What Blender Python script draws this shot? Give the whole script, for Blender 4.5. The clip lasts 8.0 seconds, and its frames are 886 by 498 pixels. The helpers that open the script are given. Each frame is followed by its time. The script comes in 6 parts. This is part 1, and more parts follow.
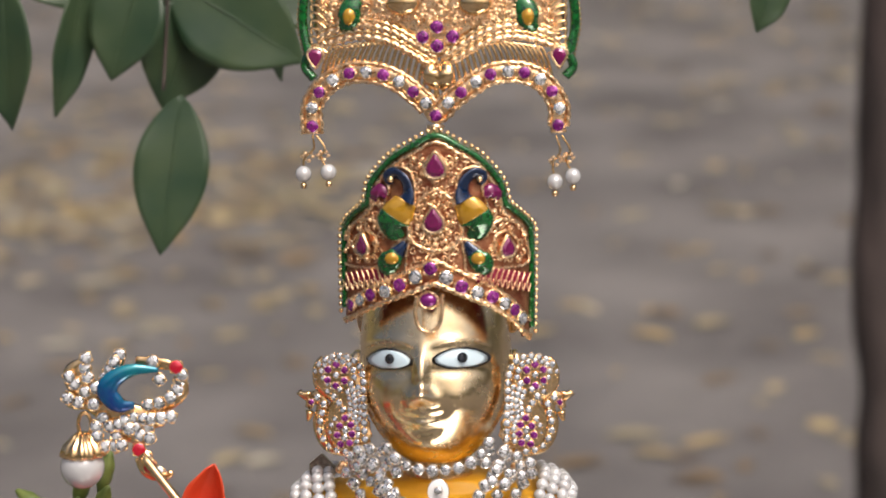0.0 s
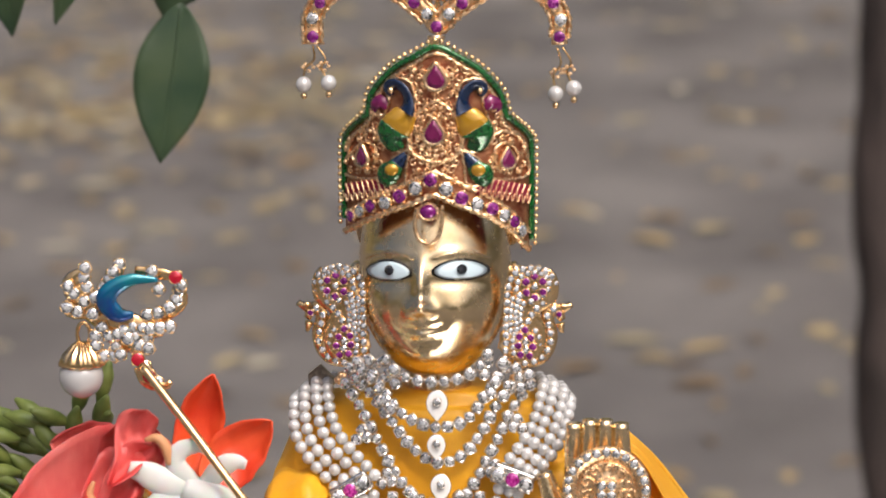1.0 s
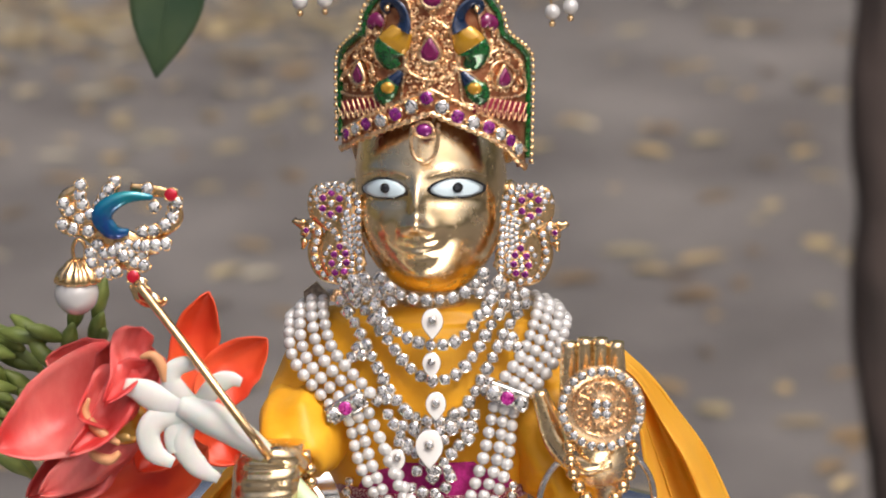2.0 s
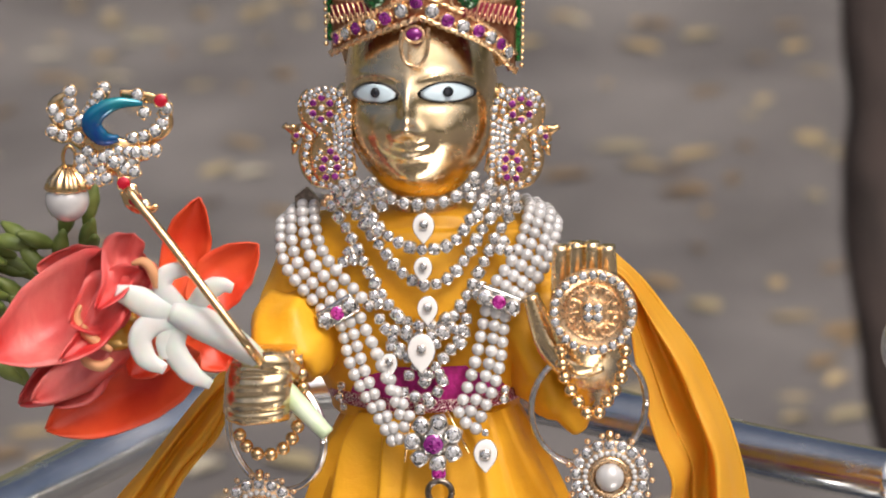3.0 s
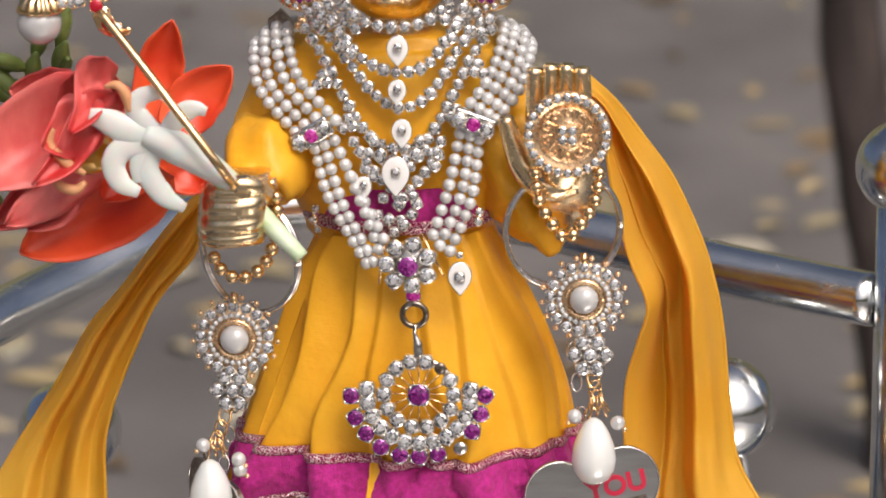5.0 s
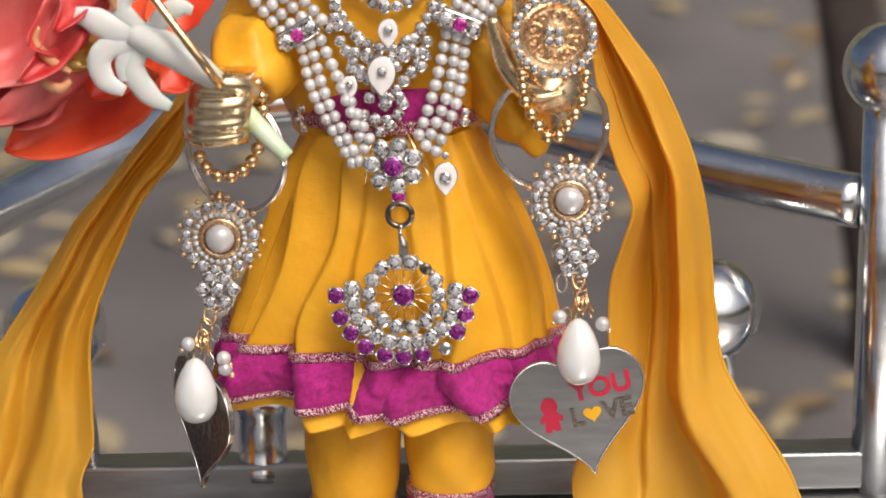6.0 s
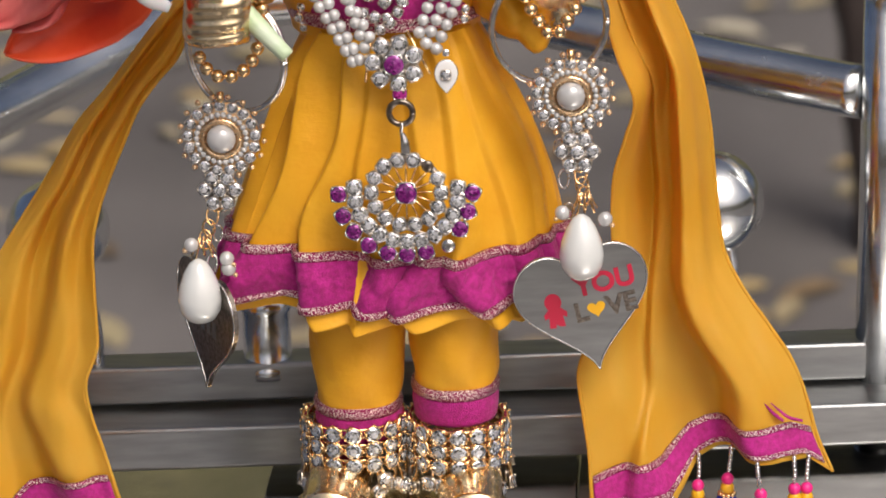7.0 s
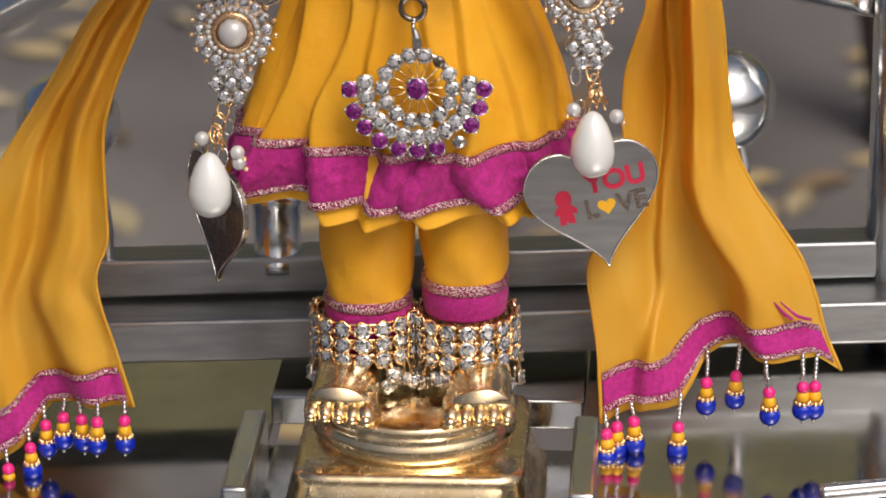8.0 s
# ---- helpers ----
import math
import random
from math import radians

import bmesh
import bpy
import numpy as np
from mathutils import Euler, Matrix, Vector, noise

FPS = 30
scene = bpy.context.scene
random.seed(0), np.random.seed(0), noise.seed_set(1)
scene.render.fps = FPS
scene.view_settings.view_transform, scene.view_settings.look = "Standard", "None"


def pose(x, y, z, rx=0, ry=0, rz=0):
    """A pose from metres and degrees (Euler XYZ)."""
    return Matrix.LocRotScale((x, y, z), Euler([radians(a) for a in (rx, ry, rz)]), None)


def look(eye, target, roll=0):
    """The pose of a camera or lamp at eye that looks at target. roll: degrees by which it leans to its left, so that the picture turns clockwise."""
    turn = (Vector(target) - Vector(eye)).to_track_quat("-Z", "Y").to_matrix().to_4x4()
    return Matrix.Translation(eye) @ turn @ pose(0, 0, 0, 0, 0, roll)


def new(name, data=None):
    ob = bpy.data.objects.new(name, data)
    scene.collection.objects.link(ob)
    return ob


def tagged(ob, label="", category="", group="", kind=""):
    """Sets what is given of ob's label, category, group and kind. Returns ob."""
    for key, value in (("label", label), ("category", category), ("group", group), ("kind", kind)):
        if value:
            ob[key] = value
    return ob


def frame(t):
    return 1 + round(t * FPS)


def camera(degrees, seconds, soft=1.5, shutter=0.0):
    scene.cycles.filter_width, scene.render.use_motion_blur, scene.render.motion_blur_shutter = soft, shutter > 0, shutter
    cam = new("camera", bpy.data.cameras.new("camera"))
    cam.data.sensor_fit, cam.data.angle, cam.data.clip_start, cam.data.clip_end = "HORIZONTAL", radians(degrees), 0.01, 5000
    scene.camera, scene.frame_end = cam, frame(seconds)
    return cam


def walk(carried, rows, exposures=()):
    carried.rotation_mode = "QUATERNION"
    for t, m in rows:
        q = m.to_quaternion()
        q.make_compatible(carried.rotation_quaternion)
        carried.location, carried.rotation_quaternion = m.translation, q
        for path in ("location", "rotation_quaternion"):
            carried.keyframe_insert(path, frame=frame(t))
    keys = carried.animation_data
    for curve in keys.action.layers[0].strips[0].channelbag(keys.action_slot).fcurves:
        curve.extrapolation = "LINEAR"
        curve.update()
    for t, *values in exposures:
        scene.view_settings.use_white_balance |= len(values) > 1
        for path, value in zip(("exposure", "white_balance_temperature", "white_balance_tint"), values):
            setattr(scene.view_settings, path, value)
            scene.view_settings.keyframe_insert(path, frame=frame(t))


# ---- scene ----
cam = camera(15, 8.0, soft=1.7)
cam.data.dof.use_dof, cam.data.dof.focus_distance, cam.data.dof.aperture_fstop = True, 0.885, 24
PATH = [
    (0, look((0.0700, -0.8400, 0.4070), (-0.0898, 1.1290, 0.0947), -1.05)),
    (0.5, look((0.0701, -0.8394, 0.4080), (-0.0903, 1.1248, 0.0672), -0.62)),
    (1, look((0.0702, -0.8388, 0.4089), (-0.0902, 1.1203, 0.0399), -0.73)),
    (1.5, look((0.0703, -0.8383, 0.4099), (-0.0898, 1.1162, 0.0170), -0.39)),
    (3, look((0.0706, -0.8365, 0.4127), (-0.0826, 1.0985, -0.0692), -0.84)),
    (3.5, look((0.0707, -0.8359, 0.4137), (-0.0801, 1.0932, -0.0918), -0.71)),
    (4, look((0.0708, -0.8354, 0.4146), (-0.0764, 1.0860, -0.1207), -0.91)),
    (4.5, look((0.0709, -0.8348, 0.4156), (-0.0726, 1.0787, -0.1482), -0.98)),
    (6, look((0.0712, -0.8331, 0.4185), (-0.0586, 1.0523, -0.2362), -0.44)),
    (6.5, look((0.0713, -0.8325, 0.4194), (-0.0572, 1.0423, -0.2652), -0.54)),
    (7, look((0.0714, -0.8319, 0.4204), (-0.0598, 1.0307, -0.2964), -1.27)),
    (7.5, look((0.0715, -0.8313, 0.4213), (-0.0638, 1.0192, -0.3252), -0.89)),
    (8, look((0.0715, -0.8307, 0.4223), (-0.0656, 1.0063, -0.3564), -0.85)),
]
walk(cam, PATH, [(0, 0.34, 6350, 10), (4.5, 0.24, 6350, 10), (6, 0.14, 6350, 10), (8, -0.04, 6350, 10)])

# world, sun and materials -------------------------------------------------
world = bpy.data.worlds.new("sky")
scene.world = world
world.use_nodes = True
wn = world.node_tree.nodes
sky = wn.new("ShaderNodeTexSky")
sky.sky_type = "NISHITA"
sky.sun_disc = False
sky.sun_elevation, sky.sun_rotation = radians(50), radians(150)
sky.air_density, sky.dust_density, sky.ozone_density = 0.5, 8.0, 0.3
wn["Background"].inputs[1].default_value = 0.102
world.node_tree.links.new(sky.outputs[0], wn["Background"].inputs[0])
sun = new("sun", bpy.data.lights.new("sun", "SUN"))
sun.data.energy, sun.data.angle, sun.data.color = 1.6, radians(25), (1.0, 0.95, 0.88)
sun.matrix_world = look((0.75, -1.25, 2.0), (0, 0, 0))
MM = 0.001


class Mat:
    """A small builder for node materials."""

    def __init__(self, name, base, rough=0.5, metal=0.0, **kw):
        self.m = bpy.data.materials.new(name)
        self.m.use_nodes = True
        self.nt = self.m.node_tree
        self.b = self.nt.nodes["Principled BSDF"]
        self.b.inputs["Base Color"].default_value = (*base, 1)
        self.b.inputs["Roughness"].default_value = rough
        self.b.inputs["Metallic"].default_value = metal
        self.base = base
        for k, v in kw.items():
            self.b.inputs[k.replace("_", " ")].default_value = v

    def noise(self, scale, detail=4, stretch=(1, 1, 1)):
        co = self.nt.nodes.new("ShaderNodeTexCoord")
        mp = self.nt.nodes.new("ShaderNodeMapping")
        mp.inputs["Scale"].default_value = stretch
        n = self.nt.nodes.new("ShaderNodeTexNoise")
        n.inputs["Scale"].default_value, n.inputs["Detail"].default_value = scale, detail
        self.nt.links.new(co.outputs["Object"], mp.inputs[0])
        self.nt.links.new(mp.outputs[0], n.inputs["Vector"])
        return n.outputs[0]

    def ramp(self, fac, stops):
        r = self.nt.nodes.new("ShaderNodeValToRGB")
        e = r.color_ramp.elements
        while len(e) < len(stops):
            e.new(0.5)
        for el, (p, c) in zip(e, stops):
            el.position, el.color = p, (*c, 1) if len(c) == 3 else c
        self.nt.links.new(fac, r.inputs[0])
        return r.outputs[0]

    def tint(self, fac, lo, hi, a=0.3, z=0.7):
        self.nt.links.new(self.ramp(fac, [(a, lo), (z, hi)]), self.b.inputs["Base Color"])
        return self

    def rough(self, fac, lo, hi):
        r = self.nt.nodes.new("ShaderNodeMapRange")
        r.inputs[1].default_value, r.inputs[2].default_value = 0.3, 0.7
        r.inputs[3].default_value, r.inputs[4].default_value = lo, hi
        self.nt.links.new(fac, r.inputs[0])
        self.nt.links.new(r.outputs[0], self.b.inputs["Roughness"])
        return self

    def bump(self, fac, strength=0.2, dist=0.0002):
        bp = self.nt.nodes.new("ShaderNodeBump")
        bp.inputs["Strength"].default_value, bp.inputs["Distance"].default_value = strength, dist
        prior = self.b.inputs["Normal"].links
        if prior:
            self.nt.links.new(prior[0].from_socket, bp.inputs["Normal"])
        self.nt.links.new(fac, bp.inputs["Height"])
        self.nt.links.new(bp.outputs[0], self.b.inputs["Normal"])
        return self

    def vary(self, lo, hi):
        """Colour by the object's random number."""
        o = self.nt.nodes.new("ShaderNodeObjectInfo")
        return self.tint(o.outputs["Random"], lo, hi, 0.0, 1.0)

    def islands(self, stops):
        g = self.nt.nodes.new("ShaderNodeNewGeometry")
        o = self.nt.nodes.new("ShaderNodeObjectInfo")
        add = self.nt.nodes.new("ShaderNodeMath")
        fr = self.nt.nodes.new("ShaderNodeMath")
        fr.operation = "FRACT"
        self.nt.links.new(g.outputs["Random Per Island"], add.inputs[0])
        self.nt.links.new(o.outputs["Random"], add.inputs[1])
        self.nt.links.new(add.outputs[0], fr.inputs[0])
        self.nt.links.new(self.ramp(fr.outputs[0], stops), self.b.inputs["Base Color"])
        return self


def make_materials():
    M = {}
    m = Mat("polished_brass", (0.82, 0.63, 0.36), 0.15, 1.0)
    n = m.noise(160, 6)
    m.tint(n, (0.79, 0.60, 0.34), (0.91, 0.73, 0.47)).rough(m.noise(420, 4), 0.16, 0.3).bump(m.noise(900, 3), 0.06, 0.0002)
    M["brass"] = m
    m = Mat("gilt_metal", (0.90, 0.50, 0.20), 0.28, 1.0)
    m.tint(m.noise(500, 5), (0.84, 0.51, 0.26), (1.0, 0.75, 0.47)).rough(m.noise(1500), 0.18, 0.4).bump(m.noise(2500, 3), 0.25, 0.0002)
    M["gilt"] = m
    m = Mat("yellow_gilt", (0.95, 0.66, 0.25), 0.2, 1.0)
    m.tint(m.noise(700, 5), (0.78, 0.50, 0.22), (0.95, 0.70, 0.40))
    M["gold"] = m
    m = Mat("silver_metal", (0.78, 0.78, 0.76), 0.22, 1.0)
    m.tint(m.noise(900, 5), (0.5, 0.49, 0.47), (0.85, 0.84, 0.82))
    M["silver"] = m
    # Brownish silver for the crystal settings; outlines each stone in brown.
    m = Mat("brownish_silver", (0.42, 0.35, 0.28), 0.3, 1.0)
    m.tint(m.noise(900, 5), (0.40, 0.33, 0.26), (0.72, 0.64, 0.55))
    M["brown_silver"] = m
    m = Mat("dark_metal", (0.22, 0.19, 0.16), 0.3, 1.0)
    m.tint(m.noise(900, 5), (0.12, 0.10, 0.08), (0.35, 0.30, 0.26))
    M["dark"] = m
    m = Mat("polished_steel", (0.62, 0.62, 0.63), 0.16, 1.0)
    m.tint(m.noise(30, 6, (1, 1, 6)), (0.62, 0.64, 0.64), (0.80, 0.82, 0.82)).rough(m.noise(120, 5), 0.14, 0.28)
    M["steel"] = m
    m = Mat("brushed_steel", (0.55, 0.54, 0.52), 0.3, 1.0)
    m.tint(m.noise(40, 4, (1, 8, 8)), (0.26, 0.265, 0.265), (0.36, 0.365, 0.365)).rough(m.noise(60, 4), 0.3, 0.42)
    M["brushed"] = m
    m = Mat("mirror_sheet", (0.36, 0.35, 0.34), 0.09, 1.0)
    m.tint(m.noise(25, 6), (0.38, 0.38, 0.37), (0.50, 0.49, 0.48)).rough(m.noise(90, 5), 0.06, 0.17)
    M["mirror"] = m
    m = Mat("yellow_satin", (0.80, 0.33, 0.008), 0.42, 0.0, Sheen_Weight=0.05, Sheen_Roughness=0.4, Specular_IOR_Level=0.35)
    m.b.inputs["Sheen Tint"].default_value = (1.0, 0.75, 0.3, 1)
    m.tint(m.noise(60, 5), (0.76, 0.352, 0.013), (0.84, 0.437, 0.026)).rough(m.noise(180, 4), 0.34, 0.52)
    m.bump(m.noise(1800, 2, (0.15, 0.15, 3)), 0.22, 0.0003).bump(m.noise(110, 4), 0.5, 0.0016)
    M["satin"] = m
    m = Mat("yellow_chiffon", (0.82, 0.36, 0.01), 0.45, 0.0, Sheen_Weight=0.05, Transmission_Weight=0.0)
    m.b.inputs["Sheen Tint"].default_value = (1.0, 0.8, 0.35, 1)
    m.tint(m.noise(40, 5), (0.84, 0.50, 0.035), (0.89, 0.60, 0.085)).bump(m.noise(2600, 2), 0.2, 0.0002).bump(m.noise(90, 3), 0.3, 0.0012)
    tr = m.nt.nodes.new("ShaderNodeBsdfTranslucent")
    tr.inputs[0].default_value = (0.94, 0.54, 0.03, 1)
    mx = m.nt.nodes.new("ShaderNodeMixShader")
    mx.inputs[0].default_value = 0.5
    out = m.nt.nodes["Material Output"]
    m.nt.links.new(m.b.outputs[0], mx.inputs[1])
    m.nt.links.new(tr.outputs[0], mx.inputs[2])
    m.nt.links.new(mx.outputs[0], out.inputs[0])
    M["chiffon"] = m
    m = Mat("magenta_velvet", (0.56, 0.015, 0.22), 0.75, 0.0, Sheen_Weight=0.1)
    m.tint(m.noise(700, 6), (0.32, 0.005, 0.13), (0.52, 0.012, 0.25)).bump(m.noise(2200, 4), 0.6, 0.0006)
    M["velvet"] = m
    m = Mat("glitter_braid", (0.75, 0.45, 0.50), 0.3, 0.85)
    m.tint(m.noise(2600, 2), (0.30, 0.01, 0.09), (0.95, 0.80, 0.78), 0.5, 0.58).bump(m.noise(2600, 2), 1.0, 0.0006)
    M["glitter"] = m
    m = Mat("pearl_white", (0.64, 0.60, 0.58), 0.24, 0.16, Coat_Weight=1.0, Coat_Roughness=0.06)
    m.vary((0.47, 0.46, 0.452), (0.60, 0.592, 0.585))
    M["pearl"] = m
    # Random dark and white facet tones stand in for sparkle and inner reflections.
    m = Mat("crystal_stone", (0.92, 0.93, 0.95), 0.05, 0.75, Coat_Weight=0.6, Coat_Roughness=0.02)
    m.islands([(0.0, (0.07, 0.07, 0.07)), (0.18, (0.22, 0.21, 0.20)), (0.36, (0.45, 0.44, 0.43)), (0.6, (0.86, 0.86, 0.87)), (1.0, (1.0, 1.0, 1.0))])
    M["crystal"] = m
    # Mostly white table facets put the bright glint into the colour.
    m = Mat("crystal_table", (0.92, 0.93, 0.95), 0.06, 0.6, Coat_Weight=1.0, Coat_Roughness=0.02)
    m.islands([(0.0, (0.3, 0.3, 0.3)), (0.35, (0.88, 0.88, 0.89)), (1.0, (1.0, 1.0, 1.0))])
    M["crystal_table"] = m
    # Facets run from near black to pale purple as painted glints.
    m = Mat("purple_stone", (0.30, 0.015, 0.33), 0.08, 0.35, Coat_Weight=1.0, Coat_Roughness=0.03)
    m.islands([(0.0, (0.06, 0.002, 0.06)), (0.4, (0.19, 0.006, 0.17)), (0.8, (0.28, 0.014, 0.23)), (1.0, (0.50, 0.09, 0.42))])
    M["purple"] = m
    # Dark-to-pink facet tones replace reflections here too.
    M["magenta_stone"] = Mat("magenta_stone", (0.48, 0.01, 0.28), 0.08, 0.3, Coat_Weight=1.0).islands([(0.0, (0.14, 0.002, 0.07)), (0.5, (0.45, 0.01, 0.26)), (1.0, (0.75, 0.08, 0.5))])
    M["ruby"] = Mat("ruby_stone", (0.17, 0.005, 0.075), 0.12, 0.2, Coat_Weight=1.0, Coat_Roughness=0.04)
    M["red_stone"] = Mat("red_stone", (0.55, 0.01, 0.03), 0.08, 0.3, Coat_Weight=1.0)
    M["white_enamel"] = Mat("white_enamel", (0.82, 0.80, 0.78), 0.2, 0.0, Coat_Weight=0.5)
    m = Mat("green_enamel", (0.01, 0.16, 0.03), 0.15, 0.3, Coat_Weight=1.0)
    m.tint(m.noise(800, 4), (0.004, 0.05, 0.012), (0.012, 0.16, 0.03))
    M["green"] = m
    M["blue_enamel"] = Mat("blue_enamel", (0.004, 0.018, 0.06), 0.12, 0.3, Coat_Weight=1.0)
    M["yellow_enamel"] = Mat("yellow_enamel", (0.55, 0.29, 0.02), 0.15, 0.4, Coat_Weight=1.0)
    m = Mat("teal_enamel", (0.0, 0.12, 0.45), 0.08, 0.4, Coat_Weight=1.0)
    m.tint(m.noise(110, 3), (0.002, 0.035, 0.24), (0.0, 0.22, 0.26))
    M["teal"] = m
    M["maroon"] = Mat("maroon_lining", (0.22, 0.008, 0.03), 0.6)
    m = Mat("coral_petal", (0.62, 0.06, 0.04), 0.45, 0.0, Subsurface_Weight=0.15, Subsurface_Scale=0.002)
    m.tint(m.noise(85, 7, (1, 1, 0.5)), (0.52, 0.03, 0.03), (0.74, 0.19, 0.17), 0.34, 0.72).bump(m.noise(420, 5, (1, 1, 0.25)), 0.35, 0.0007)
    M["coral"] = m
    m = Mat("scarlet_petal", (0.72, 0.05, 0.012), 0.42)
    m.tint(m.noise(60, 5), (0.60, 0.03, 0.012), (0.82, 0.11, 0.03)).bump(m.noise(300, 5, (1, 1, 0.3)), 0.3, 0.0006)
    M["scarlet"] = m
    M["petal_edge"] = Mat("cream_stamen", (0.62, 0.30, 0.14), 0.5)
    m = Mat("white_petal", (0.80, 0.79, 0.76), 0.45, 0.0, Subsurface_Weight=0.3, Subsurface_Scale=0.002)
    m.tint(m.noise(90, 4), (0.58, 0.62, 0.58), (0.72, 0.72, 0.70))
    M["white_petal"] = m
    m = Mat("pale_green_stalk", (0.55, 0.66, 0.42), 0.4)
    m.tint(m.noise(120, 4), (0.48, 0.62, 0.36), (0.70, 0.78, 0.62))
    M["pale_green"] = m
    m = Mat("bud_green", (0.13, 0.17, 0.035), 0.5)
    m.tint(m.noise(150, 4), (0.08, 0.12, 0.02), (0.20, 0.24, 0.06))
    M["bud"] = m
    m = Mat("leaf_green", (0.035, 0.09, 0.025), 0.38, 0.0, Specular_IOR_Level=0.5)
    m.tint(m.noise(60, 5), (0.03, 0.065, 0.032), (0.065, 0.10, 0.045)).bump(m.noise(200, 4), 0.2, 0.0006)
    tr = m.nt.nodes.new("ShaderNodeBsdfTranslucent")
    tr.inputs[0].default_value = (0.06, 0.10, 0.02, 1)
    mx = m.nt.nodes.new("ShaderNodeMixShader")
    mx.inputs[0].default_value = 0.3
    m.nt.links.new(m.b.outputs[0], mx.inputs[1])
    m.nt.links.new(tr.outputs[0], mx.inputs[2])
    m.nt.links.new(mx.outputs[0], m.nt.nodes["Material Output"].inputs[0])
    M["leaf"] = m
    m = Mat("dry_leaf", (0.4, 0.26, 0.08), 0.6)
    m.islands([(0.0, (0.09, 0.065, 0.045)), (0.25, (0.25, 0.17, 0.085)), (0.5, (0.34, 0.29, 0.18)), (0.75, (0.40, 0.29, 0.13)), (1.0, (0.44, 0.41, 0.33))])
    M["dry"] = m
    m = Mat("grey_asphalt", (0.12, 0.11, 0.11), 0.85)
    n = m.noise(2.2, 8, (1, 0.6, 1))
    m.tint(n, (0.085, 0.077, 0.074), (0.175, 0.16, 0.152), 0.32, 0.68).bump(m.noise(60, 8), 0.5, 0.01)
    M["asphalt"] = m
    m = Mat("dark_bark", (0.05, 0.035, 0.03), 0.8)
    m.tint(m.noise(30, 6, (1, 1, 0.3)), (0.022, 0.016, 0.014), (0.070, 0.050, 0.044)).bump(m.noise(45, 6, (1, 1, 0.25)), 0.8, 0.01)
    M["bark"] = m
    # Foliage tone for the added ring, lightened for what metal and floor reflect.
    m = Mat("added_foliage", (0.04, 0.06, 0.02), 0.8)
    m.tint(m.noise(0.7, 8), (0.08, 0.085, 0.04), (0.34, 0.31, 0.16)).bump(m.noise(2.0, 6), 1.0, 0.5)
    M["added_foliage"] = m
    m = Mat("drop_pearl_white", (0.74, 0.75, 0.73), 0.18, 0.05, Coat_Weight=1.0, Coat_Roughness=0.05)
    m.tint(m.noise(90, 4), (0.68, 0.70, 0.68), (0.80, 0.80, 0.78)).bump(m.noise(160, 3), 0.15, 0.0006)
    M["drop_pearl"] = m
    M["blue_bead"] = Mat("blue_bead", (0.003, 0.02, 0.42), 0.1, 0.0, Coat_Weight=0.8)
    M["pink_bead"] = Mat("pink_bead", (0.78, 0.02, 0.22), 0.3)
    M["yellow_bead"] = Mat("yellow_bead", (0.80, 0.42, 0.01), 0.35)
    M["eye_white"] = Mat("eye_white", (0.60, 0.73, 0.80), 0.2, 0.0, Coat_Weight=0.5)
    M["eye_dark"] = Mat("eye_dark", (0.012, 0.014, 0.02), 0.25, 0.0, Coat_Weight=0.4)
    M["heart_red"] = Mat("heart_red", (0.52, 0.012, 0.05), 0.4)
    m = Mat("bronze_field", (0.34, 0.13, 0.06), 0.42, 0.8)
    m.tint(m.noise(420, 5), (0.26, 0.07, 0.035), (0.50, 0.24, 0.12)).bump(m.noise(1400, 3), 0.4, 0.0003)
    M["field"] = m
    M["red_mark"] = Mat("red_powder", (0.62, 0.05, 0.02), 0.7)
    return {k: v.m for k, v in M.items()}


M = make_materials()


# mesh helpers (all lengths in millimetres) --------------------------------
def lerp(a, b, f):
    return a + (b - a) * f


def spline(pts, n):
    """n points evenly spread on a smooth curve through pts."""
    P = [Vector(p) for p in pts]
    if len(P) == 2:
        return [P[0].lerp(P[1], i / (n - 1)) for i in range(n)]
    P = [P[0] * 2 - P[1]] + P + [P[-1] * 2 - P[-2]]
    fine = []
    for i in range(1, len(P) - 2):
        for j in range(16):
            t = j / 16
            a, b, c, d = P[i - 1:i + 3]
            fine.append(0.5 * (2 * b + (c - a) * t + (2 * a - 5 * b + 4 * c - d) * t * t + (3 * b - a - 3 * c + d) * t ** 3))
    fine.append(P[-2])
    run = [0.0]
    for a, b in zip(fine, fine[1:]):
        run.append(run[-1] + (b - a).length)
    out, k = [], 0
    for i in range(n):
        want = run[-1] * i / (n - 1)
        while k < len(run) - 2 and run[k + 1] < want:
            k += 1
        f = (want - run[k]) / max(run[k + 1] - run[k], 1e-9)
        out.append(fine[k].lerp(fine[k + 1], min(max(f, 0), 1)))
    return out


def length(pts):
    s = spline(pts, 40)
    return sum((b - a).length for a, b in zip(s, s[1:]))


def skin(bm, rings, closed=True, caps=True, mat=0):
    """Bridges rings of points (lists of equal length) into a surface."""
    V = [[bm.verts.new(p) for p in r] for r in rings]
    n = len(V[0])
    for a, b in zip(V, V[1:]):
        for i in range(n if closed else n - 1):
            j = (i + 1) % n
            f = bm.faces.new((a[i], a[j], b[j], b[i]))
            f.material_index, f.smooth = mat, True
    if closed and caps:
        for r in (V[0][::-1], V[-1]):
            f = bm.faces.new(r)
            f.material_index, f.smooth = mat, True
    return V


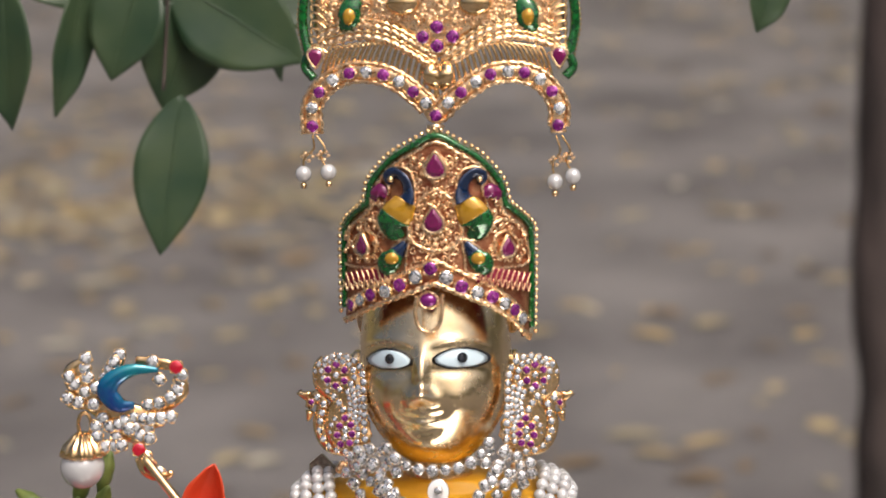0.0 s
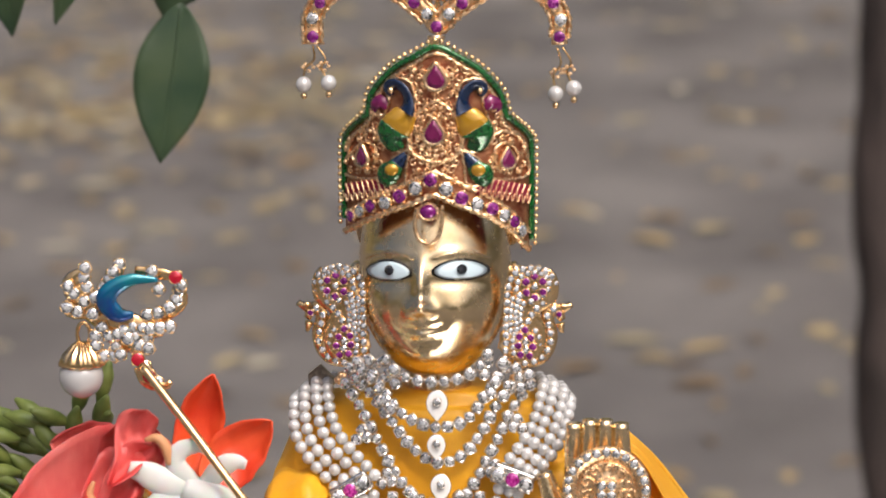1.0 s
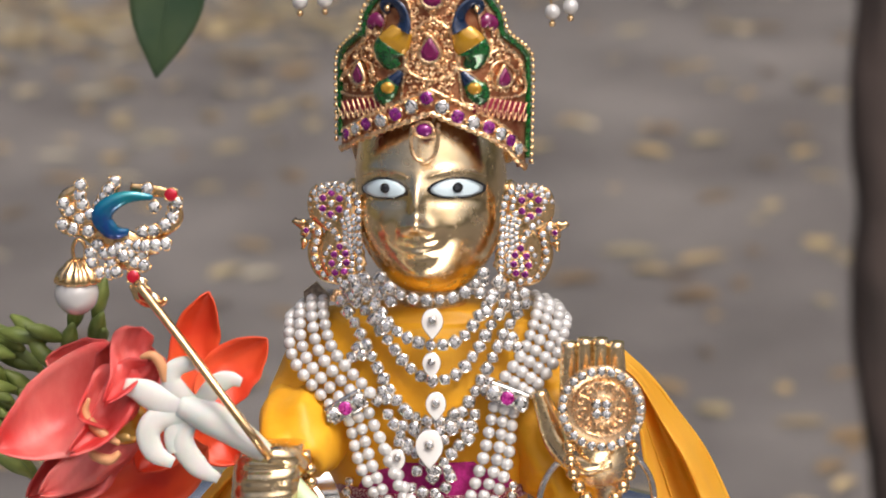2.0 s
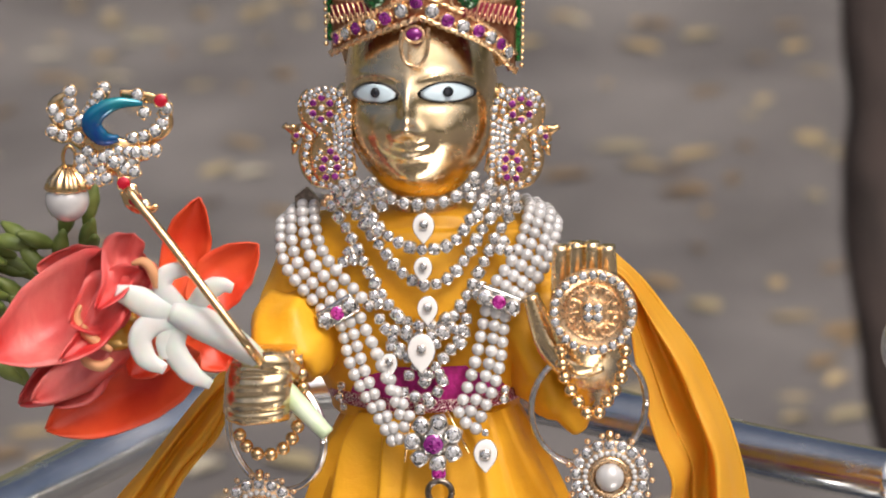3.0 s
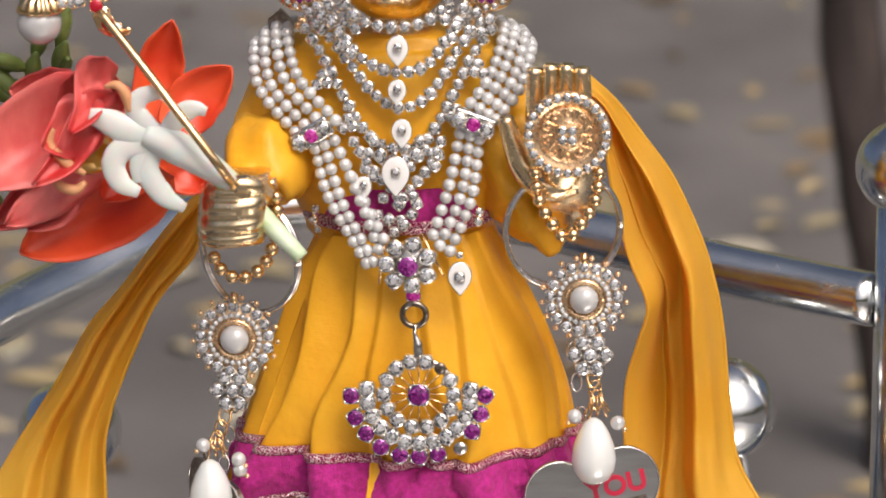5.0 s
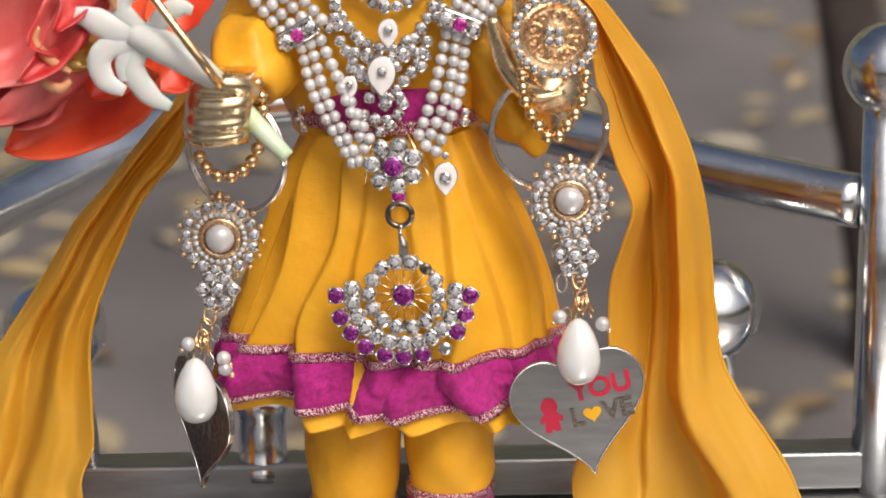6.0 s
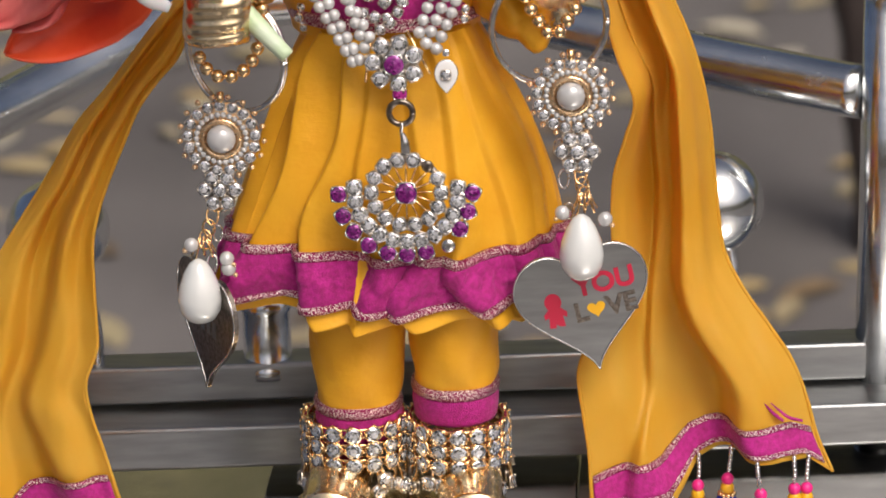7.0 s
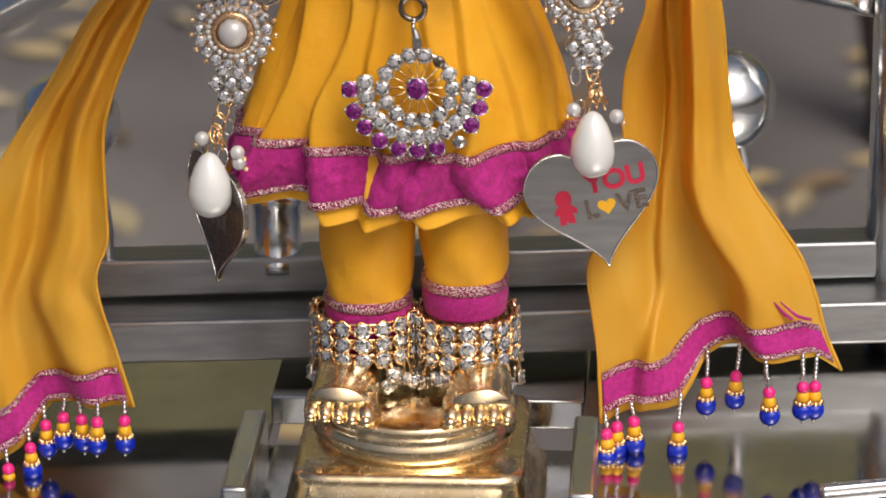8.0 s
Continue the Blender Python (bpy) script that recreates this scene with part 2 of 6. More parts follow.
def tube(bm, pts, r, seg=8, n=None, mat=0, flat=1.0):
    """A round rod along a smooth curve; r is one radius or a list of radii spread along it."""
    n = n or max(2, 4 * (len(pts) - 1))
    P = spline(pts, n)
    rad = [r] * n if not isinstance(r, (list, tuple)) else [float(np.interp(i / (n - 1), np.linspace(0, 1, len(r)), r)) for i in range(n)]
    rings, up = [], None
    for i, p in enumerate(P):
        d = (P[min(i + 1, n - 1)] - P[max(i - 1, 0)]).normalized()
        if up is None:
            up = Vector((0, -1, 0)) if abs(d.y) < 0.9 else Vector((0, 0, 1))
        s = d.cross(up).normalized()
        up = s.cross(d).normalized()
        rings.append([p + rad[i] * (math.cos(a) * s + math.sin(a) * flat * up) for a in (2 * math.pi * k / seg for k in range(seg))])
    skin(bm, rings, mat=mat)
    return bm


def rope(bm, pts, r, seg=8, n=None, mat=0):
    """A twisted two-strand wire along a smooth curve."""
    n = max(8, int(length(pts) / 0.42))
    P = spline(pts, n)
    rings, up = [], Vector((0, -1, 0))
    for i, p in enumerate(P):
        d = (P[min(i + 1, n - 1)] - P[max(i - 1, 0)]).normalized()
        s = d.cross(up).normalized()
        up = s.cross(d).normalized()
        rings.append([p + r * (1 + 0.3 * math.cos(2 * a - 1.15 * i)) * (math.cos(a) * s + math.sin(a) * up) for a in (2 * math.pi * k / 8 for k in range(8))])
    skin(bm, rings, mat=mat)
    return bm


def loft(bm, rings, seg=40, mat=0, fold=None, caps=True):
    """Stacked ovals: rows of (cx, cy, cz, rx, ry). fold(a, v) adds to the radius."""
    out = []
    for k, (cx, cy, cz, rx, ry) in enumerate(rings):
        v = k / (len(rings) - 1)
        ring = []
        for i in range(seg):
            a = 2 * math.pi * i / seg
            f = fold(a, v) if fold else 0.0
            ring.append((cx + (rx + f) * math.cos(a), cy + (ry + f) * math.sin(a), cz))
        out.append(ring)
    return skin(bm, out, mat=mat, caps=caps)


def dense(rows, n):
    """Smoothly resamples rows of numbers."""
    A = np.array(rows, float)
    t = np.linspace(0, 1, len(A))
    T = np.linspace(0, 1, n)
    out = []
    for x in T:
        i = min(int(x * (len(A) - 1)), len(A) - 2)
        f = x * (len(A) - 1) - i
        a, b, c, d = A[max(i - 1, 0)], A[i], A[i + 1], A[min(i + 2, len(A) - 1)]
        out.append(0.5 * (2 * b + (c - a) * f + (2 * a - 5 * b + 4 * c - d) * f * f + (3 * b - a - 3 * c + d) * f ** 3))
    return [tuple(r) for r in out]


def ball(bm, p, r, seg=12, rows=8, sx=1, sy=1, sz=1, mat=0):
    rings = []
    for k in range(1, rows):
        a = math.pi * k / rows
        rings.append([(p[0] + r * sx * math.sin(a) * math.cos(b), p[1] + r * sy * math.sin(a) * math.sin(b), p[2] - r * sz * math.cos(a))
                      for b in (2 * math.pi * i / seg for i in range(seg))])
    V = skin(bm, rings, caps=False, mat=mat)
    for ring, z in ((V[0][::-1], -r * sz), (V[-1], r * sz)):
        tip = bm.verts.new((p[0], p[1], p[2] + z))
        for i in range(seg):
            f = bm.faces.new((ring[i], ring[(i + 1) % seg], tip))
            f.material_index, f.smooth = mat, True
    return bm


def turned(bm, profile, at=(0, 0, 0), seg=32, mat=0):
    """A turned form: rows of (radius, height)."""
    skin(bm, [[(at[0] + r * math.cos(a), at[1] + r * math.sin(a), at[2] + z) for a in (2 * math.pi * i / seg for i in range(seg))] for r, z in profile], mat=mat)
    return bm


def box(bm, lo, hi, bevel=0.0, mat=0):
    r = bmesh.ops.create_cube(bm, size=1)
    for v in r["verts"]:
        v.co = Vector([lerp(lo[k], hi[k], v.co[k] + 0.5) for k in range(3)])
    faces = {f for v in r["verts"] for f in v.link_faces}
    for f in faces:
        f.material_index = mat
    if bevel:
        edges = {e for v in r["verts"] for e in v.link_edges}
        b = bmesh.ops.bevel(bm, geom=list(edges), offset=bevel, segments=3, profile=0.5, affect="EDGES", clamp_overlap=True)
        for f in b["faces"]:
            f.material_index, f.smooth = mat, True
    return bm


def plate(bm, outline, thick, place=None, mat=0):
    """A flat plate: outline of (x, z), front at y = 0, with thickness behind; place is a matrix."""
    m = place or Matrix.Identity(4)
    F = [bm.verts.new(m @ Vector((x, 0, z))) for x, z in outline]
    B = [bm.verts.new(m @ Vector((x, thick, z))) for x, z in outline]
    fs = [bm.faces.new(F), bm.faces.new(B[::-1])]
    n = len(F)
    fs += [bm.faces.new((F[(i + 1) % n], F[i], B[i], B[(i + 1) % n])) for i in range(n)]
    for f in fs:
        f.material_index = mat
    return bm


def sheet(bm, fn, nu, nv, thick=0.0, mat=0):
    """A cloth or petal: fn(u, v) gives its points; thickness gives it a back."""
    V = [[bm.verts.new(fn(i / nu, j / nv)) for i in range(nu + 1)] for j in range(nv + 1)]
    fs = []
    for j in range(nv):
        for i in range(nu):
            f = bm.faces.new((V[j][i], V[j][i + 1], V[j + 1][i + 1], V[j + 1][i]))
            f.smooth, f.material_index = True, mat
            fs.append(f)
    if thick:
        bm.normal_update()
        bmesh.ops.solidify(bm, geom=fs, thickness=thick)
    return bm


def to_mesh(name, bm, *mats):
    bmesh.ops.recalc_face_normals(bm, faces=bm.faces[:])
    bm.transform(Matrix.Scale(MM, 4))
    me = bpy.data.meshes.new(name)
    bm.to_mesh(me)
    bm.free()
    for m in mats:
        me.materials.append(M[m])
    return me


def thing(name, label, category, at=(0, 0, 0), turn=0.0, group="", kind=""):
    """An Empty at the base of a thing."""
    e = new(name)
    e.empty_display_size = 0.005
    e.matrix_basis = Matrix.Translation(Vector(at) * MM) @ Matrix.Rotation(radians(turn), 4, "Z")
    return tagged(e, label, category, group, kind)


def settle(ob, parent):
    """Puts ob, built in world coordinates, under a thing or part."""
    ob.parent = parent
    if parent.type == "EMPTY":
        ob.matrix_parent_inverse = parent.matrix_basis.inverted()
    return ob


def part(name, bm, mats, parent=None, label=""):
    """Links a bmesh as one mesh object under a thing or a part."""
    mats = mats if isinstance(mats, tuple) else (mats,)
    ob = new(name, to_mesh(name, bm, *mats))
    if label:
        ob["label"] = label
    return settle(ob, parent) if parent else ob


def piece(name, me, parent, at, aim=None, size=1.0, roll=0.0, label=""):
    """An object on a shared mesh; aim is the way its front (-y) faces, size its scale."""
    ob = new(name, me)
    q = Matrix.Identity(4)
    if aim is not None:
        d = -Vector(aim).normalized()
        x = d.cross(Vector((0, 0, 1)))
        x = x.normalized() if x.length > 1e-4 else Vector((1, 0, 0))
        z = x.cross(d)
        q = Matrix((x, d, z)).transposed().to_4x4()
    ob.matrix_basis = Matrix.Translation(Vector(at) * MM) @ q @ Matrix.Rotation(roll, 4, "Y") @ Matrix.Scale(size, 4)
    if label:
        ob["label"] = label
    return settle(ob, parent)


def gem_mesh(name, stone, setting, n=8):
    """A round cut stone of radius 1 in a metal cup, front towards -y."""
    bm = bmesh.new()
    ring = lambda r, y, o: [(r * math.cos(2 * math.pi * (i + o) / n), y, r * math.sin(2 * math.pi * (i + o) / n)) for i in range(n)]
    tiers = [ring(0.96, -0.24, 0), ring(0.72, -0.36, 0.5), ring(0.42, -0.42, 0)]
    # Facets share no corners, so each takes its own painted tone.
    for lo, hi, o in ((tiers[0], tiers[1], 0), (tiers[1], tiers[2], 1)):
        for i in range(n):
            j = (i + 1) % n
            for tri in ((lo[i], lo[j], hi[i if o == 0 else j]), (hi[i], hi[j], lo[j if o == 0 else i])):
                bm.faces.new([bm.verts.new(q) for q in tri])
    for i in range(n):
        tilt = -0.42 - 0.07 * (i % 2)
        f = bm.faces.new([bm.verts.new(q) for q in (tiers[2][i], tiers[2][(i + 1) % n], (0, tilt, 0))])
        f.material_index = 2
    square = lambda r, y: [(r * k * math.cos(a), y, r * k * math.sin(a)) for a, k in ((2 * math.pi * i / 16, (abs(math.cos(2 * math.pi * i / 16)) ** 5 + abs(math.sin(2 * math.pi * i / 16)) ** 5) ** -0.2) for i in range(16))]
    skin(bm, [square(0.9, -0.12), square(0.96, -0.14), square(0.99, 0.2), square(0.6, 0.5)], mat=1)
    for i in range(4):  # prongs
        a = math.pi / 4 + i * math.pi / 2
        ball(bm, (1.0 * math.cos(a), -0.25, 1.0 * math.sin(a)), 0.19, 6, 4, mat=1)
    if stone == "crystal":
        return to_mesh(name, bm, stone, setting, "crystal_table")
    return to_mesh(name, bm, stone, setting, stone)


def bead_mesh(name, mat, seg=12, rows=8):
    bm = bmesh.new()
    ball(bm, (0, 0, 0), 1.0, seg, rows)
    return to_mesh(name, bm, mat)


def drop_mesh(name, stone, setting):
    """A pear-shaped stone of height 2 in a rimmed setting, point up, front towards -y."""
    bm = bmesh.new()
    def pear(s, y):
        out = []
        for i in range(14):
            a = 2 * math.pi * i / 14
            r = 0.72 * (1 - 0.28 * math.cos(a))
            out.append((s * r * math.sin(a) * (1 - 0.35 * max(0, math.cos(a))), y, s * (math.cos(a) * 0.86 + 0.14 * max(0, math.cos(a)) ** 4)))
        return out
    V = skin(bm, [pear(0.85, -0.22), pear(0.5, -0.36)], caps=False)
    bm.faces.new(V[1])
    for f in bm.faces:
        f.smooth = False
    skin(bm, [pear(0.84, -0.24), pear(1.0, -0.34), pear(1.1, -0.1), pear(1.08, 0.3)], mat=1)
    return to_mesh(name, bm, stone, setting)


CRYSTAL = gem_mesh("crystal", "crystal", "brown_silver")
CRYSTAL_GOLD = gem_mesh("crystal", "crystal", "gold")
PURPLE = gem_mesh("purple_stone", "purple", "gilt")
PURPLE_SILVER = gem_mesh("purple_stone", "purple", "silver")
MAGENTA = gem_mesh("magenta_stone", "magenta_stone", "silver")
RED = gem_mesh("red_stone", "red_stone", "gold")
PEAR = drop_mesh("pear_stone", "ruby", "gilt")
PEARL = bead_mesh("pearl", "pearl", 14, 9)
GOLD_BEAD = bead_mesh("gold_bead", "gold", 8, 6)
GILT_BEAD = bead_mesh("gilt_bead", "gilt", 8, 6)


class Grid:
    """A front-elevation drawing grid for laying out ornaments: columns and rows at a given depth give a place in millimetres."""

    def __init__(self, cx, cz):
        self.cx, self.cz = cx, cz

    def __call__(self, X, Y, y):
        u, v, w = (X - 784) / 100, (Y - 441) / 100, y / 10
        t = (1, u, v, w, u * w, v * w, u * v, v * v, u * u)
        return Vector((sum(a * b for a, b in zip(self.cx, t)), y, sum(a * b for a, b in zip(self.cz, t))))


HEAD_GRID = Grid((1.829, 14.375, -0.266, -0.818, 0.171, -0.003, 0.038, -0.001, -0.019),
          (273.765, -0.080, -14.510, -1.592, -0.001, -0.173, 0.019, -0.038, 0.000))
CHEST_GRID = Grid((5.351, 14.601, -0.186, -0.788, 0.175, -0.002, 0.063, -0.001, -0.019),
          (194.642, 0.113, -15.051, -2.631, 0.001, -0.180, 0.020, -0.065, -0.000))
SKIRT_GRID = Grid((14.211, 14.956, -0.148, -0.691, 0.180, -0.002, 0.090, -0.001, -0.017),
          (115.388, 0.225, -15.889, -3.668, 0.003, -0.191, 0.020, -0.096, -0.000))
FOOT_GRID = Grid((9.523, 15.240, -0.233, -0.753, 0.183, -0.003, 0.107, -0.002, -0.019),
          (70.111, 0.240, -16.514, -4.258, 0.003, -0.199, 0.022, -0.115, -0.000))

# ground, road side and the tree -------------------------------------------
GROUND = -1.05
bm = bmesh.new()
sheet(bm, lambda u, v: (lerp(-400000, 400000, u), lerp(-400000, 400000, v), GROUND * 1000), 8, 8)
ground = part("ground", bm, "asphalt")
tagged(ground, "worn grey asphalt ground strewn with dry leaves", "ground", kind="structure")


def fallen_leaves():
    rng = random.Random(7)
    bm = bmesh.new()
    for k in range(1500):
        y = 1500 + 15000 * rng.random() ** 1.5
        x = rng.uniform(-1, 1) * (400 + y * 0.19) - 0.08 * y
        if k > 1150:  # drifts along the verge
            y = rng.gauss(9300, 800)
            x = rng.uniform(-2600, -1150) + abs(rng.gauss(0, 160))
        s = rng.uniform(20, 58) * (0.8 + y / 16000)
        w = s * rng.uniform(0.35, 0.65)
        a = rng.uniform(0, 6.3)
        lift = rng.uniform(2, 12)
        P = []
        for u, v in ((-1, 0), (-0.4, 0.85), (0.3, 0.8), (1, 0), (0.3, -0.8), (-0.4, -0.85)):
            P.append(bm.verts.new((x + u * s * math.cos(a) - v * w * math.sin(a), y + u * s * math.sin(a) + v * w * math.cos(a),
                                   GROUND * 1000 + 2 + lift * abs(v) + lift * 0.6 * max(u, 0))))
        bm.faces.new((P[0], P[1], P[2], P[3]))
        bm.faces.new((P[0], P[3], P[4], P[5]))
    return tagged(part("fallen_leaves", bm, "dry"), "scattered dry yellow and brown fallen leaves", "leaves", kind="stuff")


fallen_leaves()


def unseen_foliage_ring():
    """Plain dark foliage wall, added out of view, that closes the place far around."""
    rng = random.Random(9)
    bm = bmesh.new()
    n = 160
    rings = []
    # Tall behind the statue, low elsewhere, to shape sky light and reflections.
    for z, r, amp in ((-1.05, 27, 0.4), (1.5, 27, 1.2), (4, 27.5, 1.6), (7, 28, 1.8), (9.5, 29.5, 2.2), (11.5, 32, 2.5)):
        rings.append([((r + amp * rng.uniform(-1, 1)) * 1000 * math.cos(2 * math.pi * i / n), (r + amp * rng.uniform(-1, 1)) * 1000 * math.sin(2 * math.pi * i / n) + 2000, (z if z < 0 else z * (1.7 if abs(i - n / 4) < n / 9 else 0.28) + amp * 0.5 * rng.uniform(-1, 1)) * 1000) for i in range(n)])
    skin(bm, rings, caps=False)
    return tagged(part("backdrop", bm, "added_foliage"), "unseen ring of foliage added to shape light and reflections", "trees", kind="structure")


unseen_foliage_ring()

tree = thing("tree", "slender dark-barked tree trunk beside the road", "tree", (364.9, 3000, -1117.7))
bm = bmesh.new()
tube(bm, [(378.9, 3000, -1162.1), (363.8, 3000, -1088.1), (335.5, 3000, -906.8), (279.7, 3000, -580.7), (268.5, 3000, -458.1), (271.7, 3000, -356.1), (264.3, 3000, -204.2), (275.1, 3000, 81.1), (280.1, 3000, 521.7)], [60, 50, 38, 36, 36, 34, 36, 36, 32], seg=22, n=90)
for v in bm.verts:
    v.co += Vector((7 * noise.noise(v.co * 0.012), 0, 0))
part("trunk", bm, "bark", tree)


# the steel stand ------------------------------------------------------------
def build_stand():
    st = thing("steel_stand", "polished stainless steel stand with curved back rail and ball finials", "stand", (0, 40, -14), 8)
    def rod(name, pts, r, mat="steel", seg=24, n=None):
        b = bmesh.new()
        tube(b, pts, r, seg, n or 8 * len(pts))
        return part(name, b, mat, st)
    return st, rod


stand, rod = build_stand()
rod("back_rail", [(-126, 16, 124.0), (-119.2, 30, 124.3), (-112.7, 45, 124.3), (-100.5, 66, 125.9), (-87.1, 84, 129.0), (-69.1, 108, 132.0), (-26.1, 130, 131), (16.7, 125, 128.5), (52.7, 110, 125.5), (81.2, 95, 122.4), (107.2, 82, 120.9), (127, 72, 120.2)], 7.7, n=90)
FLOOR, FLOOR_LOW, SEAT = 17.0, 6.0, 2.0
post_top = Vector((133.5, 70, 159.7))
rod("corner_post", [(post_top.x, post_top.y, FLOOR), (post_top.x, post_top.y, post_top.z - 4)], 7.0, n=3)
bm = bmesh.new()
ball(bm, post_top, 13.2, 32, 20)
part("ball_finial", bm, "steel", stand)
lp = Vector((-126, 14, 124.2))
rod("corner_post", [(lp.x, lp.y, FLOOR_LOW), (lp.x, lp.y, lp.z)], 7.0, n=3)
for c, foot in ((Vector((-99, 46, 88.0)), Vector((-90.3, 46, 45.5))), (Vector((85.0, 66, 89.5)), Vector((90.5, 66, 50.0)))):
    bm = bmesh.new()
    ball(bm, c, 14.6, 32, 20)
    part("ball_finial", bm, "steel", stand)
    bm = bmesh.new()
    tube(bm, [foot + Vector((0, 0, -2)), foot + Vector((0, 0, 12)), lerp(foot, c, 0.6) + Vector((3, 0, 0)), c], 2.2, 12, 12)
    part("stem", bm, "steel", stand)


def beam(name, a, b, high, deep, mat="brushed"):
    """A box-section beam from a to b, level, with rounded edges."""
    a, b = Vector(a), Vector(b)
    z = (a.z + b.z) / 2
    a.z = b.z = z
    d = (b - a)
    m = bmesh.new()
    box(m, (-d.length / 2, -deep / 2, -high / 2), (d.length / 2, deep / 2, high / 2), 1.2)
    m.transform(Matrix.Translation((a + b) / 2) @ Matrix.Rotation(math.atan2(d.y, d.x), 4, "Z"))
    return part(name, m, mat, stand)


beam("upper_beam", (-124.8, 44, 37.7), (144.2, 72, 44.8), 11.5, 12)
beam("lower_beam", (-123.6, 34, 25.8), (144.2, 62, 30.3), 13, 22)
pc = (-42.1, 54, 53.7)
bm = bmesh.new()
turned(bm, [(8.2, -12), (8.2, -9), (7.0, -8), (6.8, 7), (7.8, 8.5), (7.6, 11), (5.0, 12)], pc, 28)
part("short_post", bm, "steel", stand)
for lo, hi in (((-270, -230), (-41, 112)), ((47, -230), (270, 112)), ((-41, 18), (47, 112))):
    bm = bmesh.new()
    top = FLOOR_LOW if lo[0] == -270 else FLOOR
    box(bm, (lo[0], lo[1], top - 9), (hi[0], hi[1], top), 0.8)
    part("platform_panel", bm, "mirror", stand, "mirror-polished steel platform sheet")
bm = bmesh.new()
box(bm, (-41, -90, SEAT - 5), (47, 18, SEAT), 0.8)
part("seat_plate", bm, "steel", stand)
for x0, x1 in ((-46, -39), (45, 52)):
    bm = bmesh.new()
    box(bm, (x0, -52, FLOOR - 12), (x1, -4, FLOOR + 6.5), 1.2)
    part("holder_bracket", bm, "steel", stand)
ta = Vector((110.5, -35.9, 18)); tb = Vector((139, -28.8, 18))
beam("platform_trim", ta, tb, 3, 3.5, "steel")
for sx in (-240, 240):
    for y in (-200, 90):
        bm = bmesh.new()
        turned(bm, [(14, -1050), (14, (FLOOR_LOW if sx < 0 else FLOOR) - 9)], (sx, y, 0), 20)
        part("leg", bm, "steel", stand)

# the brass statue: one mesh -------------------------------------------------
HEAD = Vector((-0.1, -6, 242.4))


def bumpf(x, z, cx, cz, sx, sz):
    return math.exp(-((x - cx) / sx) ** 2 - ((z - cz) / sz) ** 2)


TILT = Matrix.Rotation(radians(-9), 3, "X")  # the face looks slightly up


def face_point(a, b, relief=True):
    """The head's surface: a round from the front (0) either way, b from chin to crown."""
    ca = math.cos(b) ** (0.74 if b < 0 else 0.42)
    x, y, z = math.sin(a) * ca, -math.cos(a) * ca, math.sin(b)
    wide = 19.4 if z > -0.1 else 19.4 - 4.0 * (-z - 0.1) ** 1.3
    p = Vector((x * wide, y * 20.5, z * (22.5 if z < 0 else 34)))
    if y < 0 and relief:
        k = min(1, -y * 1.6)
        X, Z = p.x + 1.9, p.z - 0.6
        d = 3.8 * bumpf(X, Z, 0, -5.2, 2.3, 2.1) + 2.9 * bumpf(X, Z, 0, 0.4, 1.5, 5.2)          # nose
        d += 1.3 * bumpf(X, Z, -2.6, -6.2, 1.5, 1.4) + 1.3 * bumpf(X, Z, 2.6, -6.2, 1.5, 1.4)
        S = Z - 0.05 * X * X
        d += 0.75 * bumpf(X, S, 0.6, -9.7, 3.2, 1.0) + 0.95 * bumpf(X, S, 0.6, -12.0, 2.6, 1.1)  # lips
        d -= 0.55 * bumpf(X, S, 0.6, -10.8, 4.6, 0.5) + 0.4 * bumpf(X, S, 0.6, -14.0, 3.4, 1.0)
        d += 1.3 * bumpf(X, Z, 0.6, -17.2, 4.6, 2.8)                                             # chin
        for s in (-1, 1):
            d += 0.5 * bumpf(X, Z, s * 8.6, 8.9 - 0.03 * (abs(X) - 8.6) ** 2, 6.5, 0.8)            # brow ridge
            d -= 0.5 * bumpf(X, Z, s * 9.0, 1.2, 6.0, 1.2)
            d += 1.1 * bumpf(X, Z, s * 9.8, -7.0, 5.4, 5.0)                                          # cheek
            d -= 0.3 * bumpf(X, Z, s * 5.6, -8.2, 1.3, 2.6)
        p.y -= d * k
    return TILT @ p


